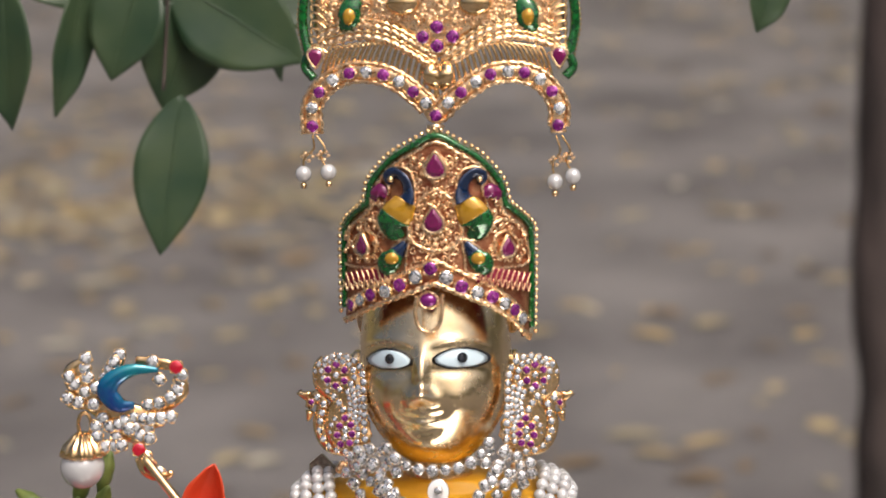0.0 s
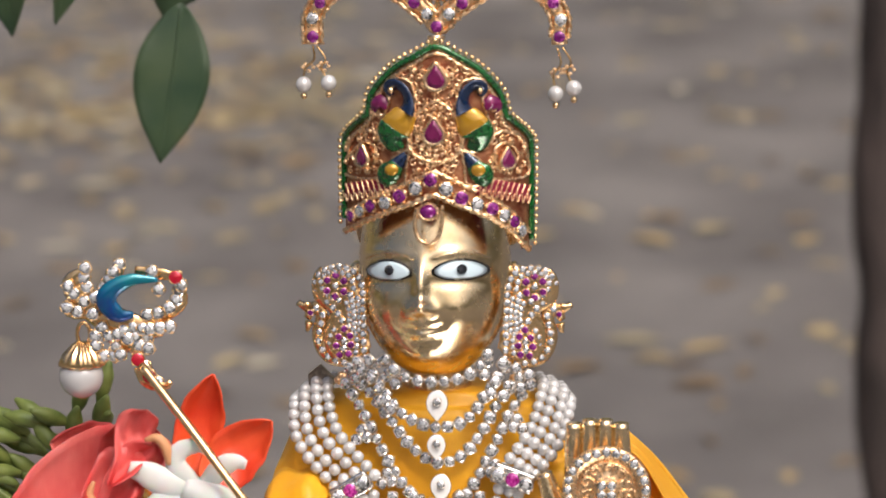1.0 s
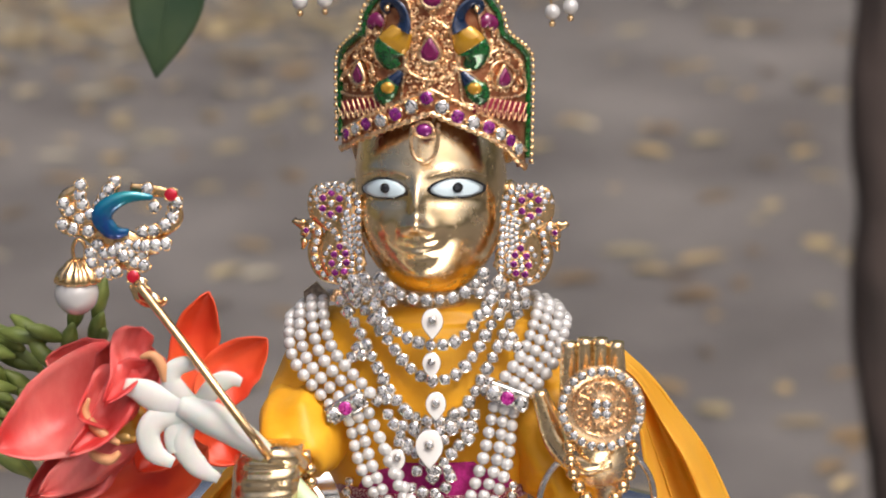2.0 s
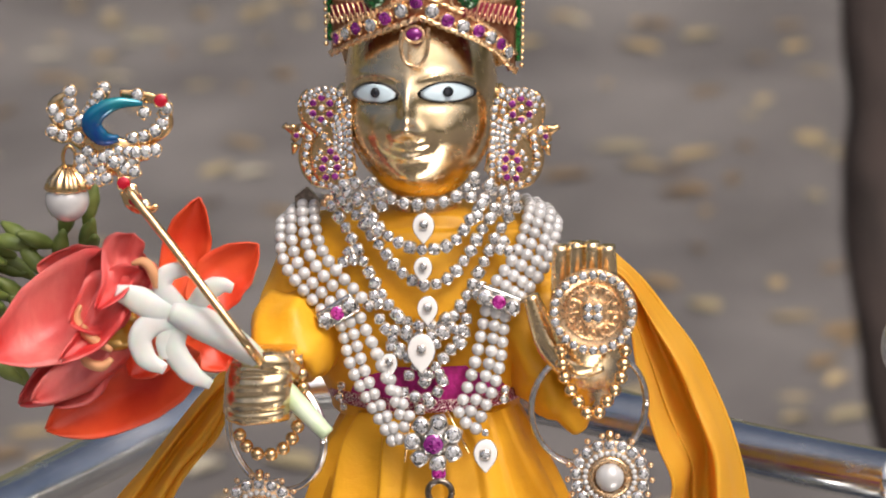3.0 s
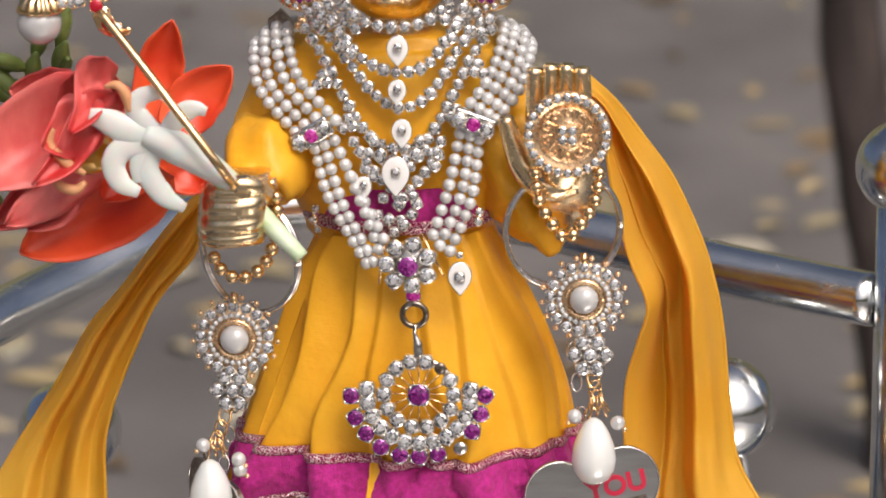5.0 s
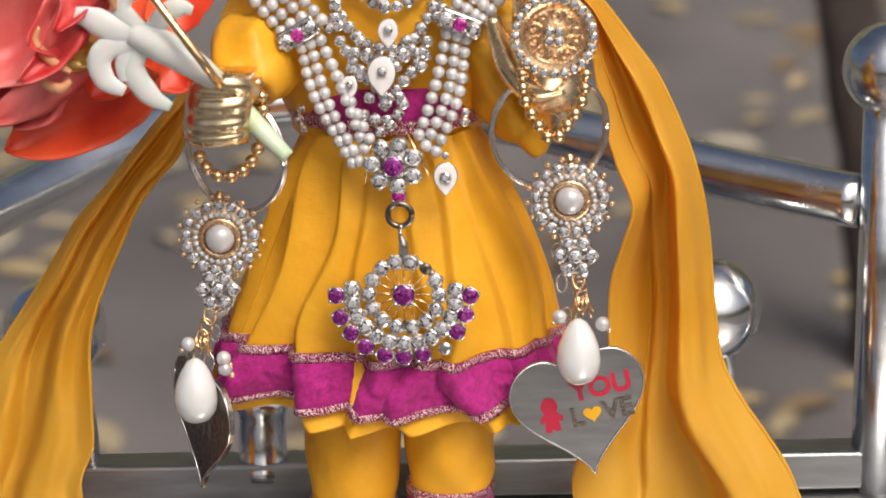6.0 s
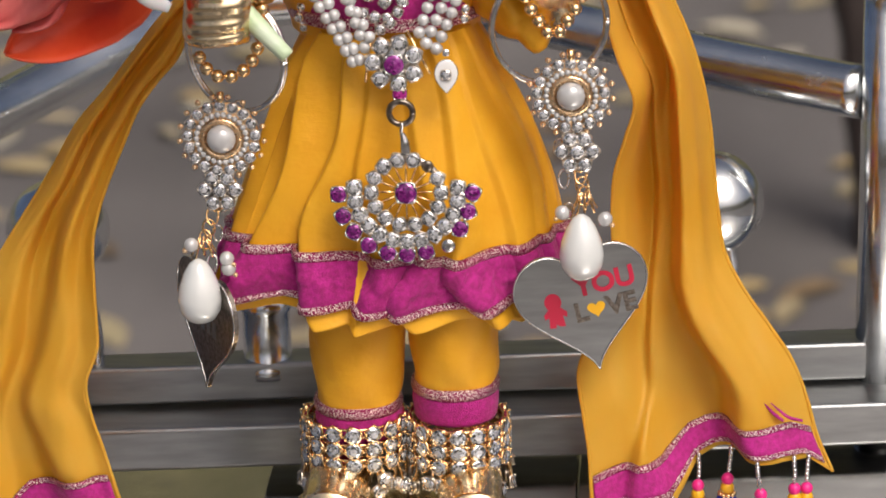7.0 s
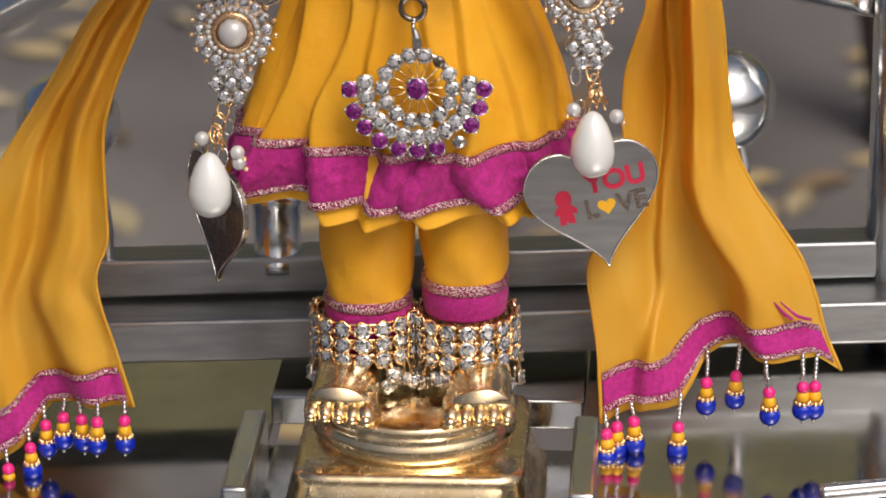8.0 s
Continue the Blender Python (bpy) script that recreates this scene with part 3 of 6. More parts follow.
def statue_mesh():
    bm = bmesh.new()
    na, nb = 120, 110
    rings = [[HEAD + face_point(2 * math.pi * i / na, lerp(-1.5, 1.45, j / nb)) for i in range(na)] for j in range(nb + 1)]
    skin(bm, rings)
    # neck, trunk and legs under the clothes
    loft(bm, dense([(HEAD.x, -2, HEAD.z - 30, 9, 9), (HEAD.x, -2, HEAD.z - 21, 8.5, 8.5), (HEAD.x, -2, HEAD.z - 14, 9, 9)], 8), 32)
    loft(bm, dense([(4, 0, 112, 14, 11), (3, 0, 160, 16, 12), (2, 0, 205, 20, 13), (1, 0, HEAD.z - 29, 10, 9)], 20), 32)
    # eyes: almond inlays lying on the sockets
    for cx, cz, tilt, w in ((-10.3, 4.8, -0.01, 5.6), (7.9, 5.1, 0.02, 6.3)):
        for sc, mat, lift in ((1.12, 2, 0.0), (1.0, 1, 0.35)):
            ring, mid = [], []
            for i in range(36):
                t = 2 * math.pi * i / 36
                ex, ez = math.cos(t) * w * sc, math.sin(t) * 2.2 * (abs(math.sin(t)) ** 0.6) * (sc + (0.1 if mat == 2 else 0))
                ez -= 0.12 * abs(ex) if t > math.pi else 0.0
                ring.append((cx + ex, cz + ez + tilt * ex))
            def lay(x, z, up):
                b = math.asin(max(-1, min(1, z / 34)))
                a = math.asin(max(-1, min(1, x / (19.4 * math.cos(b) ** (0.74 if b < 0 else 0.42)))))
                return HEAD + face_point(a, b, False) + Vector((0, -up - 0.5, 0))
            rows = [[lay(cx + (x - cx) * s, cz + (z - cz) * s, lift + 0.6 * (1 - s)) for x, z in ring] for s in (1.0, 0.8, 0.5, 0.15)]
            skin(bm, rows, mat=mat)
            skin(bm, [[lay(x, z, -0.6) for x, z in ring], rows[0]], mat=mat, caps=False)
        pr = 1.25
        rows = [[lay(cx + 0.4 + pr * s * math.cos(t), cz + 0.2 + pr * s * math.sin(t), 1.2) for t in (2 * math.pi * i / 18 for i in range(18))] for s in (1.0, 0.3)]
        skin(bm, rows, mat=2)
        skin(bm, [[lay(cx + 0.4 + pr * math.cos(t), cz + 0.2 + pr * math.sin(t), 0.5) for t in (2 * math.pi * i / 18 for i in range(18))], rows[0]], mat=2, caps=False)
        # engraved brow and lid lines
        brow = [lay(cx + w * u * 1.15, 7.4 + 1.7 * (1 - u * u) + (cz - 4.8), 0.1) for u in (-1, -0.5, 0, 0.5, 1)]
        tube(bm, brow, [0.1, 0.3, 0.32, 0.3, 0.1], 8, 24)
    # ears behind the earrings
    for s in (-1, 1):
        tube(bm, [HEAD + Vector((s * 19, 2, 5)), HEAD + Vector((s * 21.5, 3, 0)), HEAD + Vector((s * 21, 3, -12)), HEAD + Vector((s * 18, 2, -20))], [2, 3.2, 3, 1.5], 12, 20)
    # the closed fist round the flower stalk
    fist = []
    for i in range(15):
        q = i / 14
        x, deep = lerp(-47.6, -30.6, q), float(np.interp(q, (0, 0.08, 0.25, 0.6, 0.88, 1), (2.5, 5.6, 8.6, 9.6, 8.4, 5.5)))
        high = float(np.interp(q, (0, 0.1, 0.35, 1), (6.5, 8.4, 9.5, 9.1)))
        ring = []
        for k in range(96):
            t = 2 * math.pi * k / 96
            z = math.copysign(abs(math.sin(t)) ** 0.7, math.sin(t)) * high
            y = math.copysign(abs(math.cos(t)) ** 0.55, math.cos(t)) * deep
            ridge = 1.35 * abs(math.sin(math.pi * (z + 9.5) / 4.75)) ** 0.55 * (1 if y > 0 else 0) * min(1, 6 * q + 0.3)
            ring.append((x + 0.10 * z, -36.5 - y - ridge, 178 + z + 1.2 * q))
        fist.append(ring)
    skin(bm, fist)
    tube(bm, [Vector((-31.2, -38, 182.7)), Vector((-33.3, -43, 186)), Vector((-37.7, -45, 187))], [3.2, 3, 2.2], 14, 12)
    tube(bm, [Vector((-30.1, -30, 178.9)), Vector((-31.2, -34, 185.2))], [2.5, 2.8], 12, 6)
    # the raised palm
    for x0 in (984, 1012, 1040, 1068):
        top = 366 if x0 in (1012, 1040) else 372
        tube(bm, [Vector((*PALM(x0, 500)[:1], PALM(x0, 500)[1] + 1, PALM(x0, 500)[2])), PALM(x0, 440), PALM(x0, 400), PALM(x0 , top)], [2.6, 2.4, 2.3, 1.9], 14, 16)
    tube(bm, [PALM(1028, 470) + Vector((0, 2, 0)), PALM(1026, 530) + Vector((0, 1, 0)), PALM(1034, 575) + Vector((0, 3, 0)), PALM(1042, 660) + Vector((0, 12, 0))], [8.2, 9.4, 8.8, 5.4], 26, 28, flat=0.7)
    tube(bm, [PALM(930, 458), PALM(945, 500), PALM(965, 545), PALM(1005, 578), PALM(1060, 572)], [2.0, 3.0, 3.8, 4.6, 3.4], 16, 28)
    # feet, the rounded foot plate and the stepped plinth
    for s, cx in ((-1, -13.5), (1, 18.5)):
        tube(bm, [(cx, -10, 58), (cx, -12, 46), (cx + s * 1.5, -20, 40.6), (cx + s * 2.5, -33, 38)], [6.8, 7.6, 8.8, 8.6], 22, 24, flat=0.72)
        for k in range(5):
            u = k - 2
            big = k == (4 if s < 0 else 0)
            x = cx + s * 2.5 + u * 3.7
            r = 2.7 if big else 2.15
            y = -37.5 + 0.5 * (abs(k - (4 if s < 0 else 0)))
            tube(bm, [(x, y + 9, 39.0), (x, y + 3, 37.9), (x, y, 36.5), (x, y - 0.6, 35.7)], [r, r, r, r * 0.75], 12, 10)
            ball(bm, (x, y - 1.2, 37.1), r * 0.6, 8, 6)
    cx = 2.5
    def oval(sc, z, n=56):
        return [(cx + 26.5 * sc * math.cos(t), -17 + 23 * sc * math.sin(t), z) for t in (2 * math.pi * i / n for i in range(n))]
    skin(bm, [oval(0.98, 24), oval(1.04, 26.8), oval(1.0, 29.8), oval(0.97, 30.6), oval(1.0, 32.2), oval(0.985, 34.4), oval(0.96, 35.1)])
    def square(h, z, y0=-19):
        out = []
        for i in range(64):
            t = 2 * math.pi * i / 64
            c, s = math.cos(t), math.sin(t)
            k = (abs(c) ** 9 + abs(s) ** 9) ** (-1 / 9)
            out.append((cx + h * k * c, y0 + (h - 3) * k * s, z))
        return out
    skin(bm, [square(35, SEAT + 0.2), square(35, SEAT + 4), square(33, SEAT + 6), square(32, SEAT + 10), square(31, SEAT + 14), square(30.4, 21), square(30.8, 22.6), square(30.2, 24), square(28.8, 24.8)])
    return to_mesh("brass_statue", bm, "brass", "eye_white", "eye_dark")


PO, PX, PZ = Vector((43.5, -26, 196.1)), Vector((57.5, -26, 196.2)), Vector((43.5, -26, 181.4))


def PALM(x, y):
    """A place on the raised palm, by its own grid."""
    return PO + (PX - PO) * ((x - 1040) / 100) + (PZ - PO) * ((y - 480) / 100)


statue = tagged(new("brass_statue", statue_mesh()), "polished brass standing statue on a square brass plinth", "statue")


# clothes --------------------------------------------------------------------
def folds(seed, n, amp):
    rng = random.Random(seed)
    ph = [(rng.uniform(0, 6.28), k) for k in range(3)]
    def f(a, v):
        s = sum(math.sin((n + 3 * k - 2) * a + p + 1.4 * math.sin(2 * a + p)) for p, k in ph) / 3
        return amp * v * (s + 0.5 * abs(s))
    return f


dress = thing("dress", "orange-yellow satin dress with magenta velvet and glitter braid hem", "dress", (0, 0, 80))
# bodice
rows = [(1.1, 216.2, 12.5), (-0.5, 213.4, 26.0), (-0.9, 211.2, 32.7), (-1.5, 200.8, 36.1), (-1.6, 188.7, 34.8), (-1.4, 176.6, 29.4), (-0.8, 167.5, 25), (-0.5, 162.9, 24)]
deep = [11, 14, 16.5, 19, 20, 19.5, 19, 19]
bm = bmesh.new()
loft(bm, dense([(cx, 0 if d > 13 else -2, cz, rx, d) for (cx, cz, rx), d in zip(rows, deep)], 40), 64, fold=folds(4, 9, 0.5))
part("bodice", bm, "satin", dress)
# skirt with pleats
rows = [(1.2, 165.2, 21.7), (1.4, 156, 26.5), (2.3, 140.6, 33), (2, 123.3, 39.2), (1.2, 109, 43), (0.7, 98.6, 44.6), (0.5, 89.7, 45.4)]
deep = [19.5, 21.5, 24, 26, 27, 27, 27]
SK = dense([(cx, -2, cz, rx, d) for (cx, cz, rx), d in zip(rows, deep)], 60)


CREASES = (-3.02, -2.72, -2.42, -2.02, -1.72, -1.40, -1.12, -0.78, -0.46, -0.10)
CREASE_DEEP = (1.0, 1.4, 1.6, 1.1, 0.9, 0.7, 0.9, 0.5, 0.45, 0.6)


def pleat(a, v):
    """Soft lapped pleats that open towards the hem; each edge wanders on its way down."""
    a = (a + math.pi) % (2 * math.pi) - math.pi
    if a > 0:
        k = (a * 8 / math.pi + 0.2 * math.sin(6 * v)) % 1.0
        return 3.6 * v * (math.sin(2 * math.pi * k) * 0.5)
    out = 0.0
    for i, (c, deep) in enumerate(zip(CREASES, CREASE_DEEP)):
        c += (0.075 * math.sin(7.5 * v + 2.1 * i) + 0.03 * math.sin(15 * v + i)) * (0.4 + v)
        c = -1.55 + (c + 1.55) * (1.0 + 0.10 * v)
        t = (a - c) / 0.34
        if -0.22 < t <= 0:  # the short under side
            out += deep * (0.5 - 0.5 * math.cos(math.pi * (t + 0.22) / 0.22))
        elif 0 < t < 1:  # the long lap
            out += deep * (0.5 + 0.5 * math.cos(math.pi * t ** 0.8))
    fade = min(1.0, 5 * -a, 5 * (a + math.pi))
    puff = noise.noise(Vector((2.2 * a, 3.0 * v, 1.7)))
    return ((5.6 * (0.22 + 0.78 * v) * (out - 0.55)) + 2.2 * v * (1.2 - v) * puff) * fade + 1.8 * v * (1 - fade)


def skirt_at(a, v):
    i = v * (len(SK) - 1)
    j = min(int(i), len(SK) - 2)
    cx, cy, cz, rx, ry = (lerp(SK[j][q], SK[j + 1][q], i - j) for q in range(5))
    p = pleat(a, min(v, 1.0))
    sway = 1.6 * v * v * math.sin(2 * a + 0.6)
    step = -0.6 * p * min(v, 1.0) ** 3 * max(0.0, -math.sin(a))
    return Vector((cx + (rx + p) * math.cos(a), cy + (ry + p) * math.sin(a), cz + sway + step))


def skirt_point(a, v, out=0.0):
    """A place on the skirt, raised by out along its surface normal."""
    p = skirt_at(a, v)
    if out:
        n = (skirt_at(a + 0.012, v) - skirt_at(a - 0.012, v)).cross(skirt_at(a, v - 0.01) - skirt_at(a, v + 0.01)).normalized()
        p += n * out
    return p


def skirt_band(name, v0, v1, out, mat, rows, puff=0.0, pucker=0.0):
    bm = bmesh.new()
    n = 420
    skin(bm, [[skirt_point(2 * math.pi * i / n, lerp(v0, v1, j / rows), out + puff * math.sin(math.pi * j / rows) + pucker * math.sin(math.pi * j / rows) * noise.noise(Vector((i * 0.28, j * 0.25, 3.0)))) for i in range(n)] for j in range(rows + 1)], caps=False)
    skin(bm, [[skirt_point(2 * math.pi * i / n, v, out - 0.7) for i in range(n)] for v in (v0, v1)], caps=False)
    for v in (v0, v1):
        skin(bm, [[skirt_point(2 * math.pi * i / n, v, o) for i in range(n)] for o in (out - 0.7, out)], caps=False)
    bmesh.ops.remove_doubles(bm, verts=bm.verts[:], dist=0.001)
    return part(name, bm, mat, dress)


skirt_band("skirt", 0.0, 1.0, 0.0, "satin", 80)
skirt_band("velvet_band", 0.685, 0.885, 1.3, "velvet", 16, 0.5, 1.0)
skirt_band("glitter_braid", 0.655, 0.69, 1.5, "glitter", 4, 0.5)
skirt_band("glitter_braid", 0.88, 0.915, 1.5, "glitter", 4, 0.5)
# magenta waist band under the necklaces
bm = bmesh.new()
c0, c1 = (-0.2, 178.4, 23.5), (-0.4, 169.3, 23.9)
loft(bm, dense([(c0[0], 0, c0[1], c0[2], 20.4), ((c0[0] + c1[0]) / 2, 0, (c0[1] + c1[1]) / 2, c1[2] + 1, 21.2), (c1[0], 0, c1[1], c1[2] + 0.8, 20.8)], 10), 64)
part("waist_band", bm, "velvet", dress, "magenta velvet waist band")
bm = bmesh.new()
for (cx, cz, rx), z in ((c1, 0.0), (c1, -1.6)):
    loft(bm, [(cx, 0, cz + z + 0.8, rx + 1.6, 21.6), (cx, 0, cz + z, rx + 1.9, 21.9), (cx, 0, cz + z - 0.8, rx + 1.6, 21.6)], 80)
part("glitter_braid", bm, "glitter", dress)
# sleeves
bm = bmesh.new()
tube(bm, [Vector((-29.5, 0, 200.6)), Vector((-31.1, -10, 188.2)), Vector((-32.7, -22, 184.8)), Vector((-34.9, -26, 179.9))], [9, 11.5, 12, 8.5], 32, 36)
for v in bm.verts:
    v.co += Vector((0, 1.7 * math.sin(v.co.x * 0.5 + v.co.z * 0.3) + 3.2 * noise.noise(v.co * 0.14), 1.0 * math.sin(v.co.x * 0.6 - v.co.z * 0.35)))
part("sleeve", bm, "satin", dress)
bm = bmesh.new()
tube(bm, [Vector((25.2, 0, 205.4)), Vector((29.1, -6, 187.6)), Vector((34.9, -8, 171.7)), Vector((44.3, -10, 167.8))], [8, 10.5, 12, 8], 32, 36)
for v in bm.verts:
    v.co += Vector((0, 1.7 * math.sin(v.co.x * 0.5 + v.co.z * 0.3) + 3.2 * noise.noise(v.co * 0.14), 1.0 * math.sin(v.co.x * 0.6 - v.co.z * 0.35)))
part("sleeve", bm, "satin", dress)

leggings = thing("leggings", "orange-yellow satin leggings with magenta velvet and braid cuffs", "leggings", (0, 0, 55))
for a, b, yc in (((-9.3, 92.7, 12.5), (-10.2, 60.1, 10.8), 0), ((16, 93.1, 11.7), (15.9, 65.6, 10.7), 0)):
    bm = bmesh.new()
    dz = a[1] - b[1]
    loft(bm, dense([(a[0], -8, a[1] + 14, a[2] + 0.5, 12), (a[0], -8, a[1], a[2] + 0.3, 12), (lerp(a[0], b[0], 0.5), -8, b[1] + dz * 0.45, a[2] + 0.2, 12), (b[0], -8, b[1] + 3, b[2] + 0.4, 11), (b[0], -8, b[1], b[2] - 0.3, 10.2)], 30), 48, fold=lambda t, v: 0.35 * math.sin(11 * v + 3 * t) + 0.2 * math.sin(5 * t - 16 * v))
    part("leg_tube", bm, "satin", leggings)
    bm = bmesh.new()
    loft(bm, dense([(b[0], -8, b[1] + 0.5, b[2] + 0.5, 10.8), (b[0], -8, b[1] - 4, b[2] + 0.9, 11), (b[0], -8, b[1] - 9, b[2] + 0.3, 10.4)], 10), 48)
    part("velvet_cuff", bm, "velvet", leggings)
    bm = bmesh.new()
    loft(bm, [(b[0], -8, b[1] + 1.6, b[2] + 0.8, 11.2), (b[0], -8, b[1] + 0.6, b[2] + 1.2, 11.6), (b[0], -8, b[1] - 0.6, b[2] + 1.2, 11.6), (b[0], -8, b[1] - 1.4, b[2] + 0.9, 11.2)], 64)
    part("glitter_braid", bm, "glitter", leggings)


# the shawl: two hanging panels -----------------------------------------------
shawl = thing("shawl", "long orange-yellow chiffon shawl with magenta velvet borders and bead tassels", "shawl", (0, 0, 30))


def panel(outer, inner, hem_rise, laps, m=70):
    """Cloth between an outer and an inner edge; laps are folds (place along the width at top, middle and foot, step, softness)."""
    A, B = spline(outer, m + 1), spline(inner, m + 1)
    def fn(u, v):
        v = min(v, 1.0)
        i = v * m
        j = min(int(i), m - 1)
        p = A[j].lerp(A[j + 1], i - j).lerp(B[j].lerp(B[j + 1], i - j), u)
        y = 0.0
        for (c0, c1, c2), step, soft in laps:
            c = float(np.interp(v, (0, 0.5, 1), (c0, c1, c2))) + 0.035 * math.sin(8 * v + 9 * c1) + 0.02 * math.sin(19 * v + 5 * c1)
            y += step * math.tanh((u - c) / soft) * (0.5 + 0.5 * min(1, 3 * v))
        y += 2.6 * noise.noise(Vector((3.0 * u, 5.5 * v, 4.0 + 9 * laps[0][1]))) + 1.0 * noise.noise(Vector((9 * u, 14 * v, 1.0)))
        rise = float(np.interp(u, [q[0] for q in hem_rise], [q[1] for q in hem_rise]))
        return Vector((p.x, p.y + y * min(1, 0.25 + 5 * u, 0.25 + 5 * (1 - u)), p.z + rise * v ** 6))
    return fn


RIGHT = panel([Vector(q) for q in ((47, 6, 203), (52.6, 6, 198.5), (60, 6, 188.9), (68.9, 6, 176.9), (78.2, 6, 156.3), (82.7, 6, 137.8), (84.9, 6, 115.8), (86.8, 4, 100.6), (90.5, 2, 91.9), (98.2, 0, 80.7), (107.2, -2, 66.1), (111.5, -4, 50.6), (116.6, -6, 37.9))],
              [Vector(q) for q in ((46, -4, 196), (51.6, -8, 190.4), (54.9, -10, 174.6), (58.8, -12, 158.7), (63.9, -14, 145.4), (61.1, -12, 134.3), (58, -10, 121.1), (58.1, -10, 105.4), (57.5, -12, 93.8), (52, -13, 79.7), (48.8, -14, 68.7), (51.3, -15, 51.2), (52.6, -16, 26.3))],
              ((0, 1.5), (0.1, 8.0), (0.22, 10.0), (0.35, 11.6), (0.48, 12), (0.56, 10.4), (0.62, 4.5), (0.67, 0.8), (0.8, 1.6), (0.92, 1.0), (1, 0)),
              (((0.42, 0.36, 0.40), 8.5, 0.035), ((0.74, 0.80, 0.62), -4.6, 0.06), ((0.2, 0.14, 0.18), -2.2, 0.05), ((0.9, 0.55, 0.84), 2.6, 0.02)))
LEFT = panel([Vector(q) for q in ((-40, -12, 183), (-48.4, -8, 177.2), (-61.2, -4, 163), (-72.9, 0, 147.2), (-84.3, 2, 133.5), (-92.5, 2, 119), (-100.7, 2, 106.9), (-112.9, 0, 86.6), (-121.9, -2, 62.5), (-128.1, -4, 36.2), (-125.6, -6, -1.2))],
             [Vector(q) for q in ((-42, -16, 172), (-48.6, -14, 167.7), (-55.2, -12, 155.3), (-63.2, -10, 146.4), (-69.6, -10, 133.1), (-75.3, -10, 119.7), (-79.2, -10, 106.1), (-79.3, -12, 87.7), (-79.4, -13, 76.1), (-83.3, -14, 64.2), (-80.3, -14, 51.8), (-74.2, -15, 28.5))],
             ((0, 0), (0.2, 3.4), (0.37, 4.2), (0.46, 8.0), (0.53, 11), (0.75, 7), (0.9, 3), (1, 0)),
             (((0.25, 0.32, 0.45), 3.4, 0.05), ((0.55, 0.60, 0.70), -3.6, 0.05), ((0.80, 0.82, 0.86), 2.2, 0.05)))


def strip(fn, v0, v1, out):
    def g(u, v):
        p = fn(u * 0.97 + 0.015, lerp(v0, v1, v))
        return p + Vector((0, -out, 0))
    return g


TASSEL_SILVER = bead_mesh("silver_bead", "silver", 8, 6)
TASSEL_BLUE = bead_mesh("blue_bead", "blue_bead", 14, 9)
TASSEL_PINK = bead_mesh("pink_bead", "pink_bead", 10, 7)
TASSEL_YELLOW = bead_mesh("yellow_bead", "yellow_bead", 10, 7)


def tassel(top, slant, rng, n=6):
    """A short bead drop: silver seed beads, pink, yellow, a gilt ring and a blue bead."""
    bm = bmesh.new()
    tube(bm, [top, top + Vector((slant * n / 6, 0, -1.3 * n - 6))], 0.2, 5, 3)
    core = part("thread", bm, "silver", shawl)
    p = Vector(top)
    step = Vector((slant / 14, rng.uniform(-0.1, 0.1), -1)).normalized()
    for k in range(n):
        piece("silver_bead", TASSEL_SILVER, core, p + step * (1.3 * k + 0.6) + Vector((rng.uniform(-.15, .15), 0, 0)), size=0.72)
    q = p + step * (1.3 * n + 0.8)
    step = Vector((slant / 40, 0, -1)).normalized()
    piece("pink_bead", TASSEL_PINK, core, q + step * 1.3, size=1.75)
    piece("yellow_bead", TASSEL_YELLOW, core, q + step * 3.9, size=1.9)
    for k in range(9):
        t = k * 0.698
        piece("gold_bead", GOLD_BEAD, core, q + step * 5.6 + Vector((1.9 * math.cos(t), 1.9 * math.sin(t), 0)), size=0.75)
    piece("blue_bead", TASSEL_BLUE, core, q + step * 8.0, size=2.9)
    piece("silver_bead", TASSEL_SILVER, core, q + step * 11.3, size=0.6)


rng = random.Random(11)
for fn, ts in ((RIGHT, (0.09, 0.15, 0.31, 0.41, 0.55, 0.66, 0.87, 0.93, 0.98)), (LEFT, (0.30, 0.42, 0.5, 0.62, 0.71, 0.83, 0.97))):
    bm = bmesh.new()
    sheet(bm, fn, 110, 110, 0.35)
    part("cloth_panel", bm, "chiffon", shawl)
    for side in (0.0, 1.0):
        bm = bmesh.new()
        tube(bm, [fn(side, k / 16) for k in range(17)], 0.55, 8, 90)
        part("stitched_edge", bm, "chiffon", shawl)
    for v0, v1, out, mat, name in ((0.930, 0.978, 0.9, "velvet", "velvet_border"), (0.921, 0.932, 1.2, "glitter", "glitter_braid"), (0.974, 0.985, 1.2, "glitter", "glitter_braid")):
        bm = bmesh.new()
        sheet(bm, strip(fn, v0, v1, out), 60, 5, 0.8)
        part(name, bm, mat, shawl)
    for u in ts:
        tassel(fn(u, 0.985) + Vector((0, -1.8, 0)), rng.uniform(-2.5, 2.0), rng, 6 if fn is RIGHT and u < 0.8 else 3)

# loose threads
for pts, mat in (([(1380, 534), (1396, 548), (1412, 560), (1436, 566)], "velvet"), ([(1366, 532), (1384, 552), (1402, 566)], "velvet"), ([(128, 606), (122, 620), (130, 634)], "velvet")):
    bm = bmesh.new()
    tube(bm, [FOOT_GRID(x, y, -12 - 0.01 * k) for k, (x, y) in enumerate(pts)], [0.15, 0.35, 0.5, 0.4], 6, 14)
    part("loose_thread", bm, mat, shawl)


